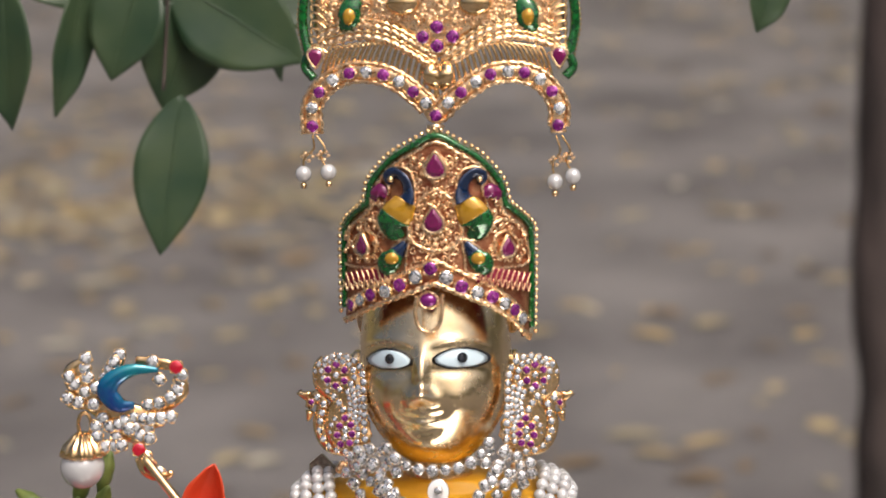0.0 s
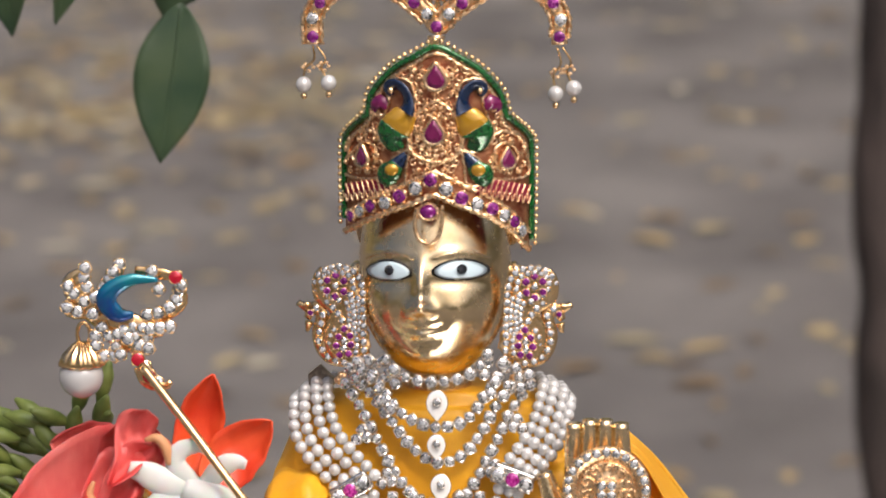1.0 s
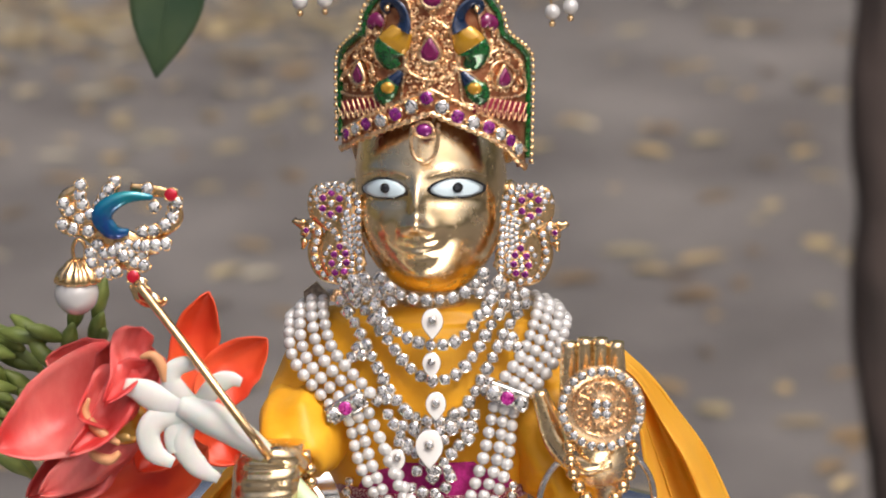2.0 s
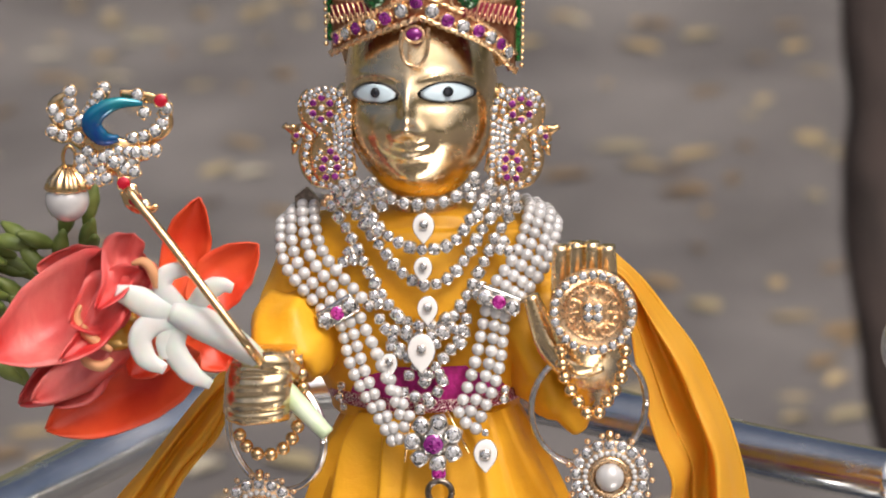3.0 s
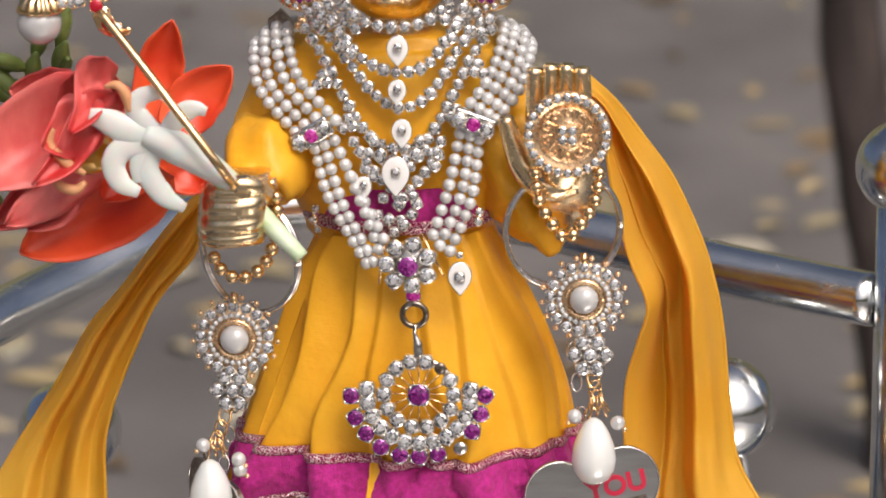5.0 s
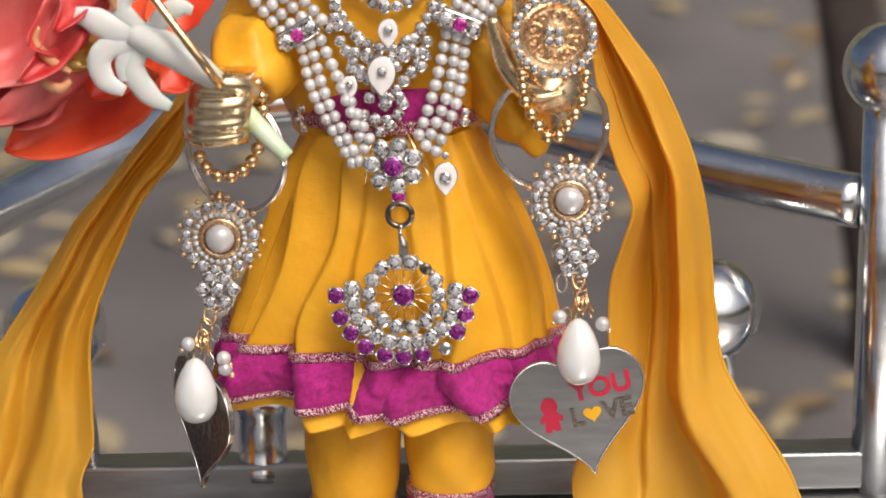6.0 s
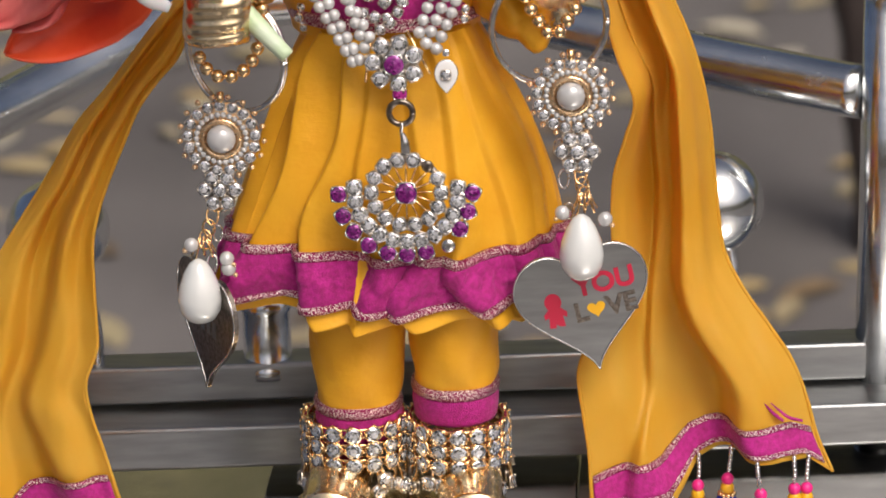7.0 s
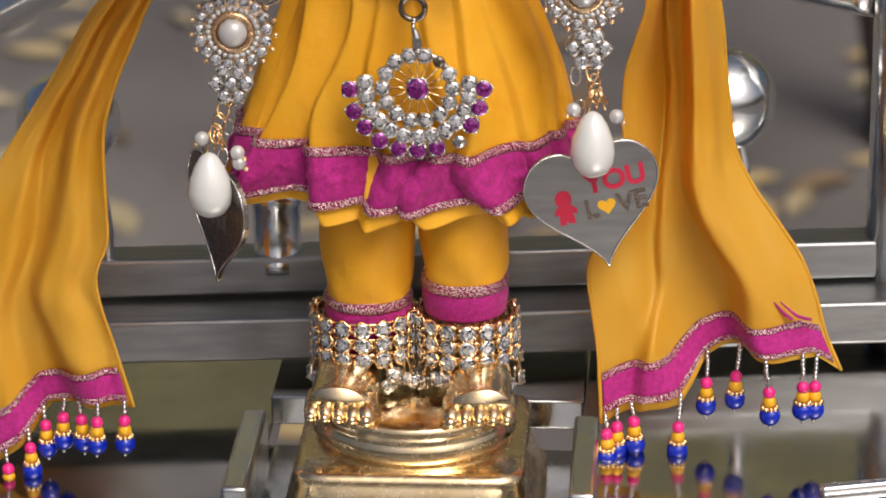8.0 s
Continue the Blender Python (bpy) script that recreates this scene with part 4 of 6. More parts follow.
# crown, crest and ear ornaments ------------------------------------------------
def crown_depth(X, Y):
    k = max(-0.995, min(0.995, (X - 775) / 184))
    return -8 - 21.0 * math.sqrt(1 - k * k) + 0.012 * (500 - Y)


def on_crown(X, Y, out=0.0):
    y = crown_depth(X, Y)
    p = HEAD_GRID(772 + (X - 772) * 0.965, Y + 4, y)
    n = crown_aim(X)
    return p + n * out


def crown_aim(X):
    k = max(-0.98, min(0.98, (X - 775) / 184))
    return Vector((k, -math.sqrt(1 - k * k) - 0.15, 0.02)).normalized()


def interp(x, pts):
    return float(np.interp(x, [p[0] for p in pts], [p[1] for p in pts]))


RIM = [(606, 560), (621, 554), (640, 543), (690, 523), (735, 507), (768, 494), (800, 507), (873, 534), (910, 556), (930, 578), (944, 590)]
TOP = [(606, 420), (612, 388), (640, 362), (648, 352), (655, 318), (690, 278), (730, 254), (771, 236), (812, 254), (852, 278), (887, 318), (896, 352), (904, 362), (936, 388), (944, 420)]


def build_crown():
    cr = thing("crown", "gilt filigree crown with purple and clear stones and green enamel edge", "crown", HEAD + Vector((0, 0, 10)))
    bm = bmesh.new()
    sheet(bm, lambda u, v: on_crown(lerp(607, 943, u), lerp(interp(lerp(607, 943, u), RIM), interp(lerp(607, 943, u), TOP), v)), 90, 40, 0.9)
    part("front_plate", bm, "field", cr, "dark reddish bronze ground")
    bm = bmesh.new()
    sheet(bm, lambda u, v: on_crown(lerp(611, 939, u), lerp(interp(lerp(607, 943, u), RIM) + 4 - 104 * (1 - (2 * u - 1) ** 4), 380, v), -1.2), 60, 8, 0.6)
    part("lining", bm, "maroon", cr, "dark red lining")
    bm = bmesh.new()
    ball(bm, HEAD + Vector((0.5, 4, 16)), 21.0, 40, 20, 1.0, 0.85, 0.85)
    for v in bm.verts:
        v.co.z = max(v.co.z, HEAD.z + 10 + (14 if v.co.y < -4 else 0))
    part("back_cap", bm, "gilt", cr)
    bm = bmesh.new()
    rim = [on_crown(x, interp(x, RIM) + 3, 0.2) for x in range(607, 944, 12)]
    rope(bm, rim, 0.75, 10, 140)
    part("rope_edge", bm, "gilt", cr)
    bm = bmesh.new()
    up = [on_crown(x, interp(x, RIM) - 38 + 10 * abs((x - 768) / 170), 0.2) for x in range(607, 944, 12)]
    rope(bm, up, 0.6, 10, 140)
    part("rope_edge", bm, "gilt", cr)
    edge = [on_crown(*q, 0.3) for q in TOP]
    edge = [on_crown(607, 540, 0.3)] + edge + [on_crown(945, 575, 0.3)]
    bm = bmesh.new()
    tube(bm, edge, 0.8, 12, 160)
    part("enamel_edge", bm, "green", cr, "green enamel edge")
    bm = bmesh.new()
    inner = [on_crown(771 + (x - 771) * 0.955, y + 12, 0.4) for x, y in TOP]
    rope(bm, inner, 0.5, 8, 150)
    part("rope_edge", bm, "gilt", cr)
    out = spline([p + (p - on_crown(771, 430)).normalized() * 1.5 for p in edge], 76)
    for p in out:
        piece("gold_bead", GOLD_BEAD, cr, p, size=0.62)
    # stones along the rim
    for i, (x, y) in enumerate(((620, 536), (636, 527), (655, 518), (681, 512), (707, 500), (735, 486), (762, 471), (790, 487), (818, 503), (846, 514), (873, 521), (895, 533), (912, 544), (926, 560))):
        me = PURPLE if i % 2 == 0 else CRYSTAL_GOLD
        if x > 780 and x < 920:
            me = CRYSTAL_GOLD if i % 2 == 1 else PURPLE
        k = math.sqrt(max(0.2, 1 - ((x - 772) / 190) ** 2))
        piece("rim_stone", me, cr, on_crown(x, y, 0.6), crown_aim(x), 1.85 * (0.75 + 0.25 * k), roll=x)
    for x, y, s in ((771, 290, 3.9), (768, 386, 3.9), (643, 430, 3.2), (898, 433, 3.2)):
        piece("pear_stone", PEAR, cr, on_crown(x, y, 0.9), crown_aim(x), s)
    # enamelled curved inlays, mirrored on the middle line: a blue neck that swells into a yellow breast and a green tail
    for s in (-1, 1):
        X = lambda d: 771 + s * d
        way = spline([on_crown(X(d), y, o) for d, y, o in ((78, 322, 0.9), (82, 308, 1.3), (68, 302, 1.5), (52, 316, 1.5), (48, 342, 1.4), (60, 366, 1.5), (72, 386, 1.3), (72, 404, 0.7), (58, 414, 0.4))], 61)
        swell = [float(np.interp(i / 60, (0, 0.12, 0.24, 0.4, 0.52, 0.66, 0.8, 0.92, 1), (0.7, 1.7, 1.6, 1.9, 2.7, 4.0, 4.3, 2.6, 0.5))) for i in range(61)]
        for name, i0, i1, mat, lab in (("neck_inlay", 0, 33, "blue_enamel", "dark blue enamel inlay"), ("breast_inlay", 32, 45, "yellow_enamel", "golden yellow enamel inlay"), ("tail_inlay", 44, 61, "green", "green enamel inlay")):
            bm = bmesh.new()
            tube(bm, way[i0:i1], swell[i0:i1], 14, 2 * (i1 - i0), flat=0.42)
            part(name, bm, mat, cr, lab)
        bm = bmesh.new()
        ball(bm, on_crown(X(76), 312, 2.0), 0.85, 10, 7)
        part("eye_stud", bm, "gold", cr)
        bm = bmesh.new()
        tube(bm, [on_crown(X(88), 346, 0.7), on_crown(X(98), 332, 0.9), on_crown(X(112), 342, 0.7), on_crown(X(106), 352, 0.4)], [0.6, 1.9, 1.8, 0.5], 10, 12, flat=0.4)
        part("wing_inlay", bm, "ruby", cr)
        way = spline([on_crown(X(d), y, o) for d, y, o in ((54, 424, 0.7), (62, 436, 1.0), (74, 452, 1.2), (84, 464, 1.0), (70, 474, 0.5))], 31)
        swell = [float(np.interp(i / 30, (0, 0.3, 0.6, 0.85, 1), (0.7, 1.7, 3.0, 2.6, 0.6))) for i in range(31)]
        for name, i0, i1, mat, lab in (("paisley_tip", 0, 11, "blue_enamel", "dark blue enamel inlay"), ("paisley_inlay", 10, 31, "green", "green enamel inlay")):
            bm = bmesh.new()
            tube(bm, way[i0:i1], swell[i0:i1], 12, 2 * (i1 - i0), flat=0.42)
            part(name, bm, mat, cr, lab)
        bm = bmesh.new()
        ball(bm, on_crown(X(74), 452, 2.0), 1.5, 12, 8, 1.2, 0.5, 1.0)
        part("paisley_eye", bm, "yellow_enamel", cr)
        # rope outlines
        bm = bmesh.new()
        loop = [(38, 322), (46, 300), (64, 292), (86, 294), (92, 312), (84, 330), (92, 356), (104, 384), (94, 410), (66, 422), (46, 412), (44, 384), (38, 350)]
        rope(bm, [on_crown(X(d), y, 0.5) for d, y in loop + loop[:1]], 0.36, 6, 70)
        loop = [(46, 418), (66, 426), (92, 448), (98, 468), (78, 482), (56, 476), (52, 448)]
        rope(bm, [on_crown(X(d), y, 0.5) for d, y in loop + loop[:1]], 0.36, 6, 50)
        loop = [(108, 412), (128, 404), (148, 424), (140, 446), (116, 452), (106, 432)]
        rope(bm, [on_crown(X(d), y, 0.6) for d, y in loop + loop[:1]], 0.36, 6, 60)
        loop = [(98, 398), (122, 384), (152, 396), (166, 430), (164, 462), (112, 470), (98, 456)]
        rope(bm, [on_crown(X(d), y, 0.4) for d, y in loop], 0.4, 6, 60)
        part("rope_outline", bm, "gilt", cr)
        # red bands with wire loops
        bm = bmesh.new()
        sheet(bm, lambda u, v: on_crown(X(lerp(74, 168, u)), lerp(474, 506, v) - 10 + 26 * u * 0.6, 0.5), 20, 6, 0.3)
        part("red_band", bm, "maroon", cr, "dark red band")
        for k in range(10):
            d = 80 + 9.2 * k
            y0 = 470 + 1.3 * k
            bm = bmesh.new()
            tube(bm, [on_crown(X(d + 6), y0 - 4, 0.9), on_crown(X(d), y0 + 14, 0.9), on_crown(X(d + 2), y0 + 30, 0.9), on_crown(X(d + 6), y0 + 16, 0.9)], 0.22, 6, 14)
            part("wire_loop", bm, "gilt", cr)
    bm = bmesh.new()
    loop = [(771, 330), (740, 352), (722, 392), (732, 426), (771, 440), (810, 426), (820, 392), (802, 352)]
    rope(bm, [on_crown(x, y, 0.5) for x, y in loop + loop[:1]], 0.5, 8, 80)
    loop = [(771, 262), (752, 284), (750, 300), (771, 316), (792, 300), (790, 284)]
    rope(bm, [on_crown(x, y, 0.5) for x, y in loop + loop[:1]], 0.4, 8, 50)
    for r in (30, 40):
        for k in range(14):
            a = 2 * math.pi * k / 14
            tube(bm, [on_crown(769 + r * 0.75 * math.cos(a), 386 + r * math.sin(a), 0.6), on_crown(769 + (r + 6) * 0.75 * math.cos(a + 0.12), 386 + (r + 6) * math.sin(a + 0.12), 0.9), on_crown(769 + r * 0.75 * math.cos(a + 0.3), 386 + r * math.sin(a + 0.3), 0.6)], 0.3, 6, 8)
    part("rope_outline", bm, "gilt", cr)
    # rows of fine wire rings and scrolls with a grain in each, over the open field
    rng = random.Random(3)
    bm = bmesh.new()
    for row in range(26):
        for col in range(30):
            x, y = 610 + 15.2 * col + (7.6 if row % 2 else 0) + rng.uniform(-1.2, 1.2), 250 + 13.6 * row + rng.uniform(-1.2, 1.2)
            if x > 934 or y < interp(x, TOP) + 15 or y > interp(x, RIM) - 40:
                continue
            d = abs(x - 771)
            if 42 < d < 98 and 296 < y < 478 or d < 22 and 362 < y < 412 or d < 20 and y < 318 or d > 72 and y > 466 or 108 < d < 146 and 410 < y < 448:
                continue
            c = on_crown(x, y, 0.45)
            aim = crown_aim(x)
            side = Vector((-aim.y, aim.x, 0)).normalized()
            a0, r = rng.uniform(0, 6.3), rng.uniform(1.0, 1.2)
            turns = 6.0 if rng.random() < 0.6 else 8.5
            tube(bm, [c + side * (r * (1 - 0.75 * q) * math.cos(a0 + turns * q)) + Vector((0, 0, r * (1 - 0.75 * q) * math.sin(a0 + turns * q))) for q in (0, 0.14, 0.28, 0.42, 0.56, 0.7, 0.85, 1)], 0.23, 5, 20)
            if rng.random() < 0.35:
                ball(bm, c + aim * 0.3, rng.uniform(0.4, 0.65), 8, 5)
    tagged(part("filigree", bm, "gilt", cr), kind="stuff")
    return cr


build_crown()


def crest_y(X, Y):
    k = (X - 778) / 260
    return -19 + 5 * k * k + 0.01 * (240 - Y)


def on_crest(X, Y, out=0.0):
    return HEAD_GRID(X, Y, crest_y(X, Y) - out)


def build_crest():
    ct = thing("crown_crest", "gilt filigree crest with purple and clear stones and pearl drops", "crown ornament", on_crest(771, 236))
    low = [(536, 200), (545, 175), (560, 148), (600, 118), (650, 112), (700, 128), (740, 162), (772, 200), (804, 164), (846, 128), (894, 112), (944, 116), (982, 146), (1000, 175), (1012, 200)]
    arc = [(553, 224), (552, 192), (565, 164), (589, 142), (618, 130), (648, 128), (678, 133), (706, 145), (731, 163), (754, 183), (771, 205), (793, 183), (816, 164), (842, 146), (868, 132), (899, 127), (928, 129), (956, 141), (977, 162), (990, 192), (988, 222)]
    for i, (x, y) in enumerate(arc):
        piece("crest_stone", PURPLE if i % 2 == 0 else CRYSTAL_GOLD, ct, on_crest(x, y, 1.3), (0.0, -1, 0.1), 1.62, roll=i)
    # the stone channel: a flat gilt strip with rope edges
    bm = bmesh.new()
    mid = [on_crest(x, y) for x, y in arc]
    P = spline([mid[0] + Vector((0, 0, -1.8))] + mid + [mid[-1] + Vector((0, 0, -1.8))], 160)
    tube(bm, P, 2.0, 10, 160, flat=0.35)
    part("stone_channel", bm, "gilt", ct)
    for off in (2.3, -2.3):
        bm = bmesh.new()
        half = []
        for seg in (P[:80], P[80:]):
            Q2 = []
            for i, p in enumerate(seg):
                d = (seg[min(i + 1, len(seg) - 1)] - seg[max(i - 1, 0)]).normalized()
                Q2.append(p + Vector((-d.z * off, -0.6, d.x * off)))
            half.append(Q2[::4])
        for h in half:
            rope(bm, h, 0.5, 8, 90)
        part("rope_edge", bm, "gilt", ct)
    # open body: pierced plate built of curved wires between the channel and the rope bands
    def lower(x):
        return interp(x, [(q[0], q[1] - 20) for q in arc[2:19]])
    for k in range(44):
        x = 566 + 9.6 * k
        y1 = lower(x)
        y0 = min(y1 - 26, 78 - 14 * math.cos((x - 776) / 110) + 22 * math.exp(-((x - 776) / 60) ** 2))
        s = 16 if x < 776 else -16
        bm = bmesh.new()
        tube(bm, [on_crest(x, y1 + 4), on_crest(x + s * 0.6, (y0 + y1) / 2 - 4, 0.3), on_crest(x + s * 1.4, y0, 0.2), on_crest(x + s * 2.0, y0 + 8, 0.2)], 0.42, 6, 12)
        part("fan_wire", bm, "gold", ct)
    for n, (base, rad, mat) in enumerate(((84, 0.8, "gilt"), (74, 0.55, "gold"), (64, 0.8, "gilt"), (54, 0.6, "gold"))):
        bm = bmesh.new()
        for s in (-1, 1):
            rope(bm, [on_crest(776 + s * d, base - 14 + y, 0.6) for d, y in ((4, 54), (40, 30), (90, 4), (140, -4), (190, 6), (215, 22))], rad, 8, 60)
        part("rope_band", bm, mat, ct)
    # upper field
    bm = bmesh.new()
    top = [(546, 96), (536, 40), (545, -20), (590, -78), (680, -118), (776, -140), (872, -118), (962, -78), (1008, -20), (1018, 40), (1008, 96)]
    sheet(bm, lambda u, v: on_crest(lerp(556, 998, u), lerp(interp(lerp(556, 998, u), [(546, 60), (640, 34), (700, 44), (776, 92), (852, 44), (912, 34), (1008, 60)]), interp(lerp(556, 998, u), [(546, 30), (590, -70), (680, -110), (776, -132), (872, -110), (962, -70), (1008, 30)]), v), -0.2), 60, 24, 0.7)
    part("upper_plate", bm, "gilt", ct)
    bm = bmesh.new()
    tube(bm, [on_crest(x, y, 0.4) for x, y in top], 1.25, 12, 120)
    tube(bm, [on_crest(x, y, 0.4) for x, y in ((548, 92), (540, 118), (556, 140))], 1.2, 12, 16)
    tube(bm, [on_crest(x, y, 0.4) for x, y in ((1006, 92), (1014, 118), (1000, 136))], 1.2, 12, 16)
    part("enamel_edge", bm, "green", ct, "green enamel edge")
    for p in spline([on_crest(776 + (x - 776) * 1.03, y, 0.4) for x, y in top], 90):
        piece("gold_bead", GOLD_BEAD, ct, p, size=0.62)
    for x, y in ((773, 48), (748, 66), (801, 65), (774, 82)):
        piece("purple_stone", PURPLE, ct, on_crest(x, y, 1.6), (0, -1, 0.1), 1.75)
    for x, y in ((558, 102), (990, 100)):
        piece("pear_stone", PEAR, ct, on_crest(x, y, 1.4), (0, -1, 0.1), 2.9, roll=math.pi)
    for s in (-1, 1):
        X = lambda d: 776 + s * d
        bm = bmesh.new()
        tube(bm, [on_crest(X(172), 54, 0.6), on_crest(X(160), 38, 1.2), on_crest(X(154), 14, 1.0), on_crest(X(136), -8, 0.6)], [1.0, 3.0, 2.8, 0.9], 14, 18, flat=0.5)
        part("paisley_inlay", bm, "green", ct, "green enamel inlay")
        bm = bmesh.new()
        ball(bm, on_crest(X(158), 30, 2.0), 1.7, 12, 8, 1.0, 0.6, 1.3)
        part("paisley_eye", bm, "yellow_enamel", ct)
        bm = bmesh.new()
        ball(bm, on_crest(X(64), 6, 1.6), 3.4, 18, 12, 1.2, 0.5, 0.9)
        part("boss", bm, "gold", ct)
        bm = bmesh.new()  # half of the small heart
        tube(bm, [on_crest(X(3), 158, 1.2), on_crest(X(10), 140, 1.8), on_crest(X(14), 124, 1.8), on_crest(X(5), 122, 1.5)], [0.7, 2.2, 2.3, 1.2], 12, 16, flat=0.6)
        part("heart_boss", bm, "gold", ct)
    rng = random.Random(5)
    bm = bmesh.new()
    for k in range(800):
        x, y = rng.uniform(565, 988), rng.uniform(-110, 44)
        if abs(x - 776) > 205 - max(0, -y - 20) * 1.1:
            continue
        c = on_crest(x, y, 0.9)
        if rng.random() < 0.4:
            ball(bm, c, rng.uniform(0.4, 0.8), 8, 5)
        else:
            a0, r = rng.uniform(0, 6.3), rng.uniform(0.9, 1.8)
            tube(bm, [c + Vector((r * q * math.cos(a0 + 5.5 * q), -0.2, r * q * math.sin(a0 + 5.5 * q))) for q in (1, 0.85, 0.7, 0.55, 0.35, 0.15)], 0.25, 5, 16)
    tagged(part("filigree", bm, "gilt", ct), kind="stuff")
    # side scrolls inside the green edge
    for s in (-1, 1):
        for k in range(9):
            y = 88 - 14 * k
            bm = bmesh.new()
            tube(bm, [on_crest(776 + s * 196, y + 8, 0.8), on_crest(776 + s * 212, y - 6, 0.8), on_crest(776 + s * 226, y - 8, 0.8), on_crest(776 + s * 224, y + 2, 0.8)], 0.38, 6, 14)
            part("side_scroll", bm, "gold", ct)
    bm = bmesh.new()
    tube(bm, [on_crest(771, 222, 0), on_crest(771, 246, 0.5)], [2.2, 1.4], 10, 6)
    part("neck_link", bm, "gilt", ct)
    # pearl drops
    for x, y, px, py in ((553, 240, 537, 308), (560, 240, 581, 305), (984, 240, 982, 322), (994, 240, 1014, 312)):
        a, b = on_crest(x, y), on_crest(px, py)
        bm = bmesh.new()
        tube(bm, [a, a.lerp(b, 0.35) + Vector((1.1, 0, 0)), a.lerp(b, 0.6) + Vector((-0.6, 0, 0)), b, b + Vector((0, 0, -3.0))], 0.28, 6, 20)
        w = part("hook_wire", bm, "gold", ct)
        piece("pearl", PEARL, w, b, size=2.05)
        piece("gold_bead", GOLD_BEAD, w, b + Vector((0, 0, -2.9)), size=0.85)
        for k in range(6):
            piece("gilt_bead", GILT_BEAD, w, a.lerp(b, 0.55) + Vector((1.3 * math.cos(k), 0.8 * math.sin(k * 2), 1.0 * math.sin(k))), size=0.5)


build_crest()


def build_earring(s):
    """A plain bird-and-feather shaped plate set with stones; s mirrors it."""
    X = lambda d: 771 + s * d
    er = thing("earring", "gilt ear ornament set with clear and purple stones", "earring", HEAD_GRID(X(150), 800, -14), group="pair of ear ornaments")
    P = lambda d, y, out=0.0: HEAD_GRID(X(d), y, -15 + 0.05 * (d - 150) - out)
    bm = bmesh.new()
    tube(bm, [P(136, 790), P(150, 770), P(160, 745), P(152, 710), P(160, 690), P(176, 662), P(172, 640)], [4.4, 6.0, 5.4, 4.4, 5.0, 6.6, 4.8], 18, 40, flat=0.15)
    part("plate", bm, "gold", er)
    bm = bmesh.new()
    tube(bm, [P(150, 795), P(190, 782), P(206, 750), P(200, 715), P(215, 702), P(226, 722)], [2.0, 2.6, 2.0, 1.5, 1.9, 0.9], 12, 30, flat=0.4)
    part("neck", bm, "gold", er)
    bm = bmesh.new()
    tube(bm, [P(222, 728), P(226, 745)], [1.2, 0.4], 8, 5)
    for d in (-9, -3, 3, 9):
        tube(bm, [P(226, 708), P(234 + d * 0.9, 696 - 0.3 * abs(d))], [0.6, 0.9], 6, 4)
    part("tuft", bm, "gold", er)
    # border stones
    path = [(124, 792), (126, 760), (126, 725), (128, 700), (128, 676), (134, 650), (152, 634), (182, 632), (205, 644), (212, 664), (200, 684), (184, 698), (172, 712), (164, 726)]
    for p in spline([P(d, y, 1.3) for d, y in path], 24):
        piece("crystal", CRYSTAL_GOLD, er, p, (0.15 * s, -1, 0.1), 0.92, roll=p.x)
    for p in spline([P(d, y, 1.3) for d, y in ((144, 740), (142, 715), (146, 694), (150, 680))], 7):
        piece("crystal", CRYSTAL_GOLD, er, p, (0.15 * s, -1, 0.1), 0.9, roll=p.z)
    for p in spline([P(d, y, 1.5) for d, y in ((160, 800), (186, 792), (204, 768), (204, 740), (198, 718), (210, 704))], 9):
        piece("crystal", CRYSTAL_GOLD, er, p, (0.15 * s, -1, 0.1), 0.9, roll=p.x)
    for pts, n in ((((134, 742), (134, 712), (137, 686)), 6), (((153, 736), (151, 712), (156, 694)), 5), (((144, 668), (150, 648), (168, 640), (192, 642), (202, 660), (190, 680), (170, 690)), 12), (((140, 782), (138, 762), (140, 748)), 4), (((182, 778), (186, 758), (178, 742)), 4)):
        for p in spline([P(d, y, 1.4) for d, y in pts], n):
            piece("crystal", CRYSTAL_GOLD, er, p, (0.15 * s, -1, 0.1), 0.8, roll=p.z + p.x)
    piece("purple_stone", PURPLE, er, P(220, 712, 1.8), (0, -1, 0), 0.8)
    c = (176, 664)
    piece("crystal", CRYSTAL_GOLD, er, P(*c, 1.5), (0, -1, 0), 0.9)
    for k in range(6):
        a = k * math.pi / 3 + 0.5
        piece("purple_stone", PURPLE, er, P(c[0] + 17 * math.cos(a), c[1] + 19 * math.sin(a), 1.4), (0, -1, 0), 1.0)
    for k, (d, y) in enumerate(((160, 740), (150, 752), (170, 754), (148, 768), (174, 770), (152, 784), (168, 786), (161, 776), (160, 762))):
        piece("purple_stone", PURPLE if k < 7 else CRYSTAL_GOLD, er, P(d, y, 2.0), (0, -1, 0), 0.98)
    bm = bmesh.new()
    tube(bm, [P(150, 800), P(152, 822), P(150, 834)], [0.8, 1.2, 0.8], 8, 10)
    for k in range(7):
        ball(bm, P(140 + 5 * k, 826 + 5 * math.sin(2.4 * k), 1.2), 1.1, 8, 6)
    part("hook", bm, "gilt", er)


for s in (-1, 1):
    build_earring(s)

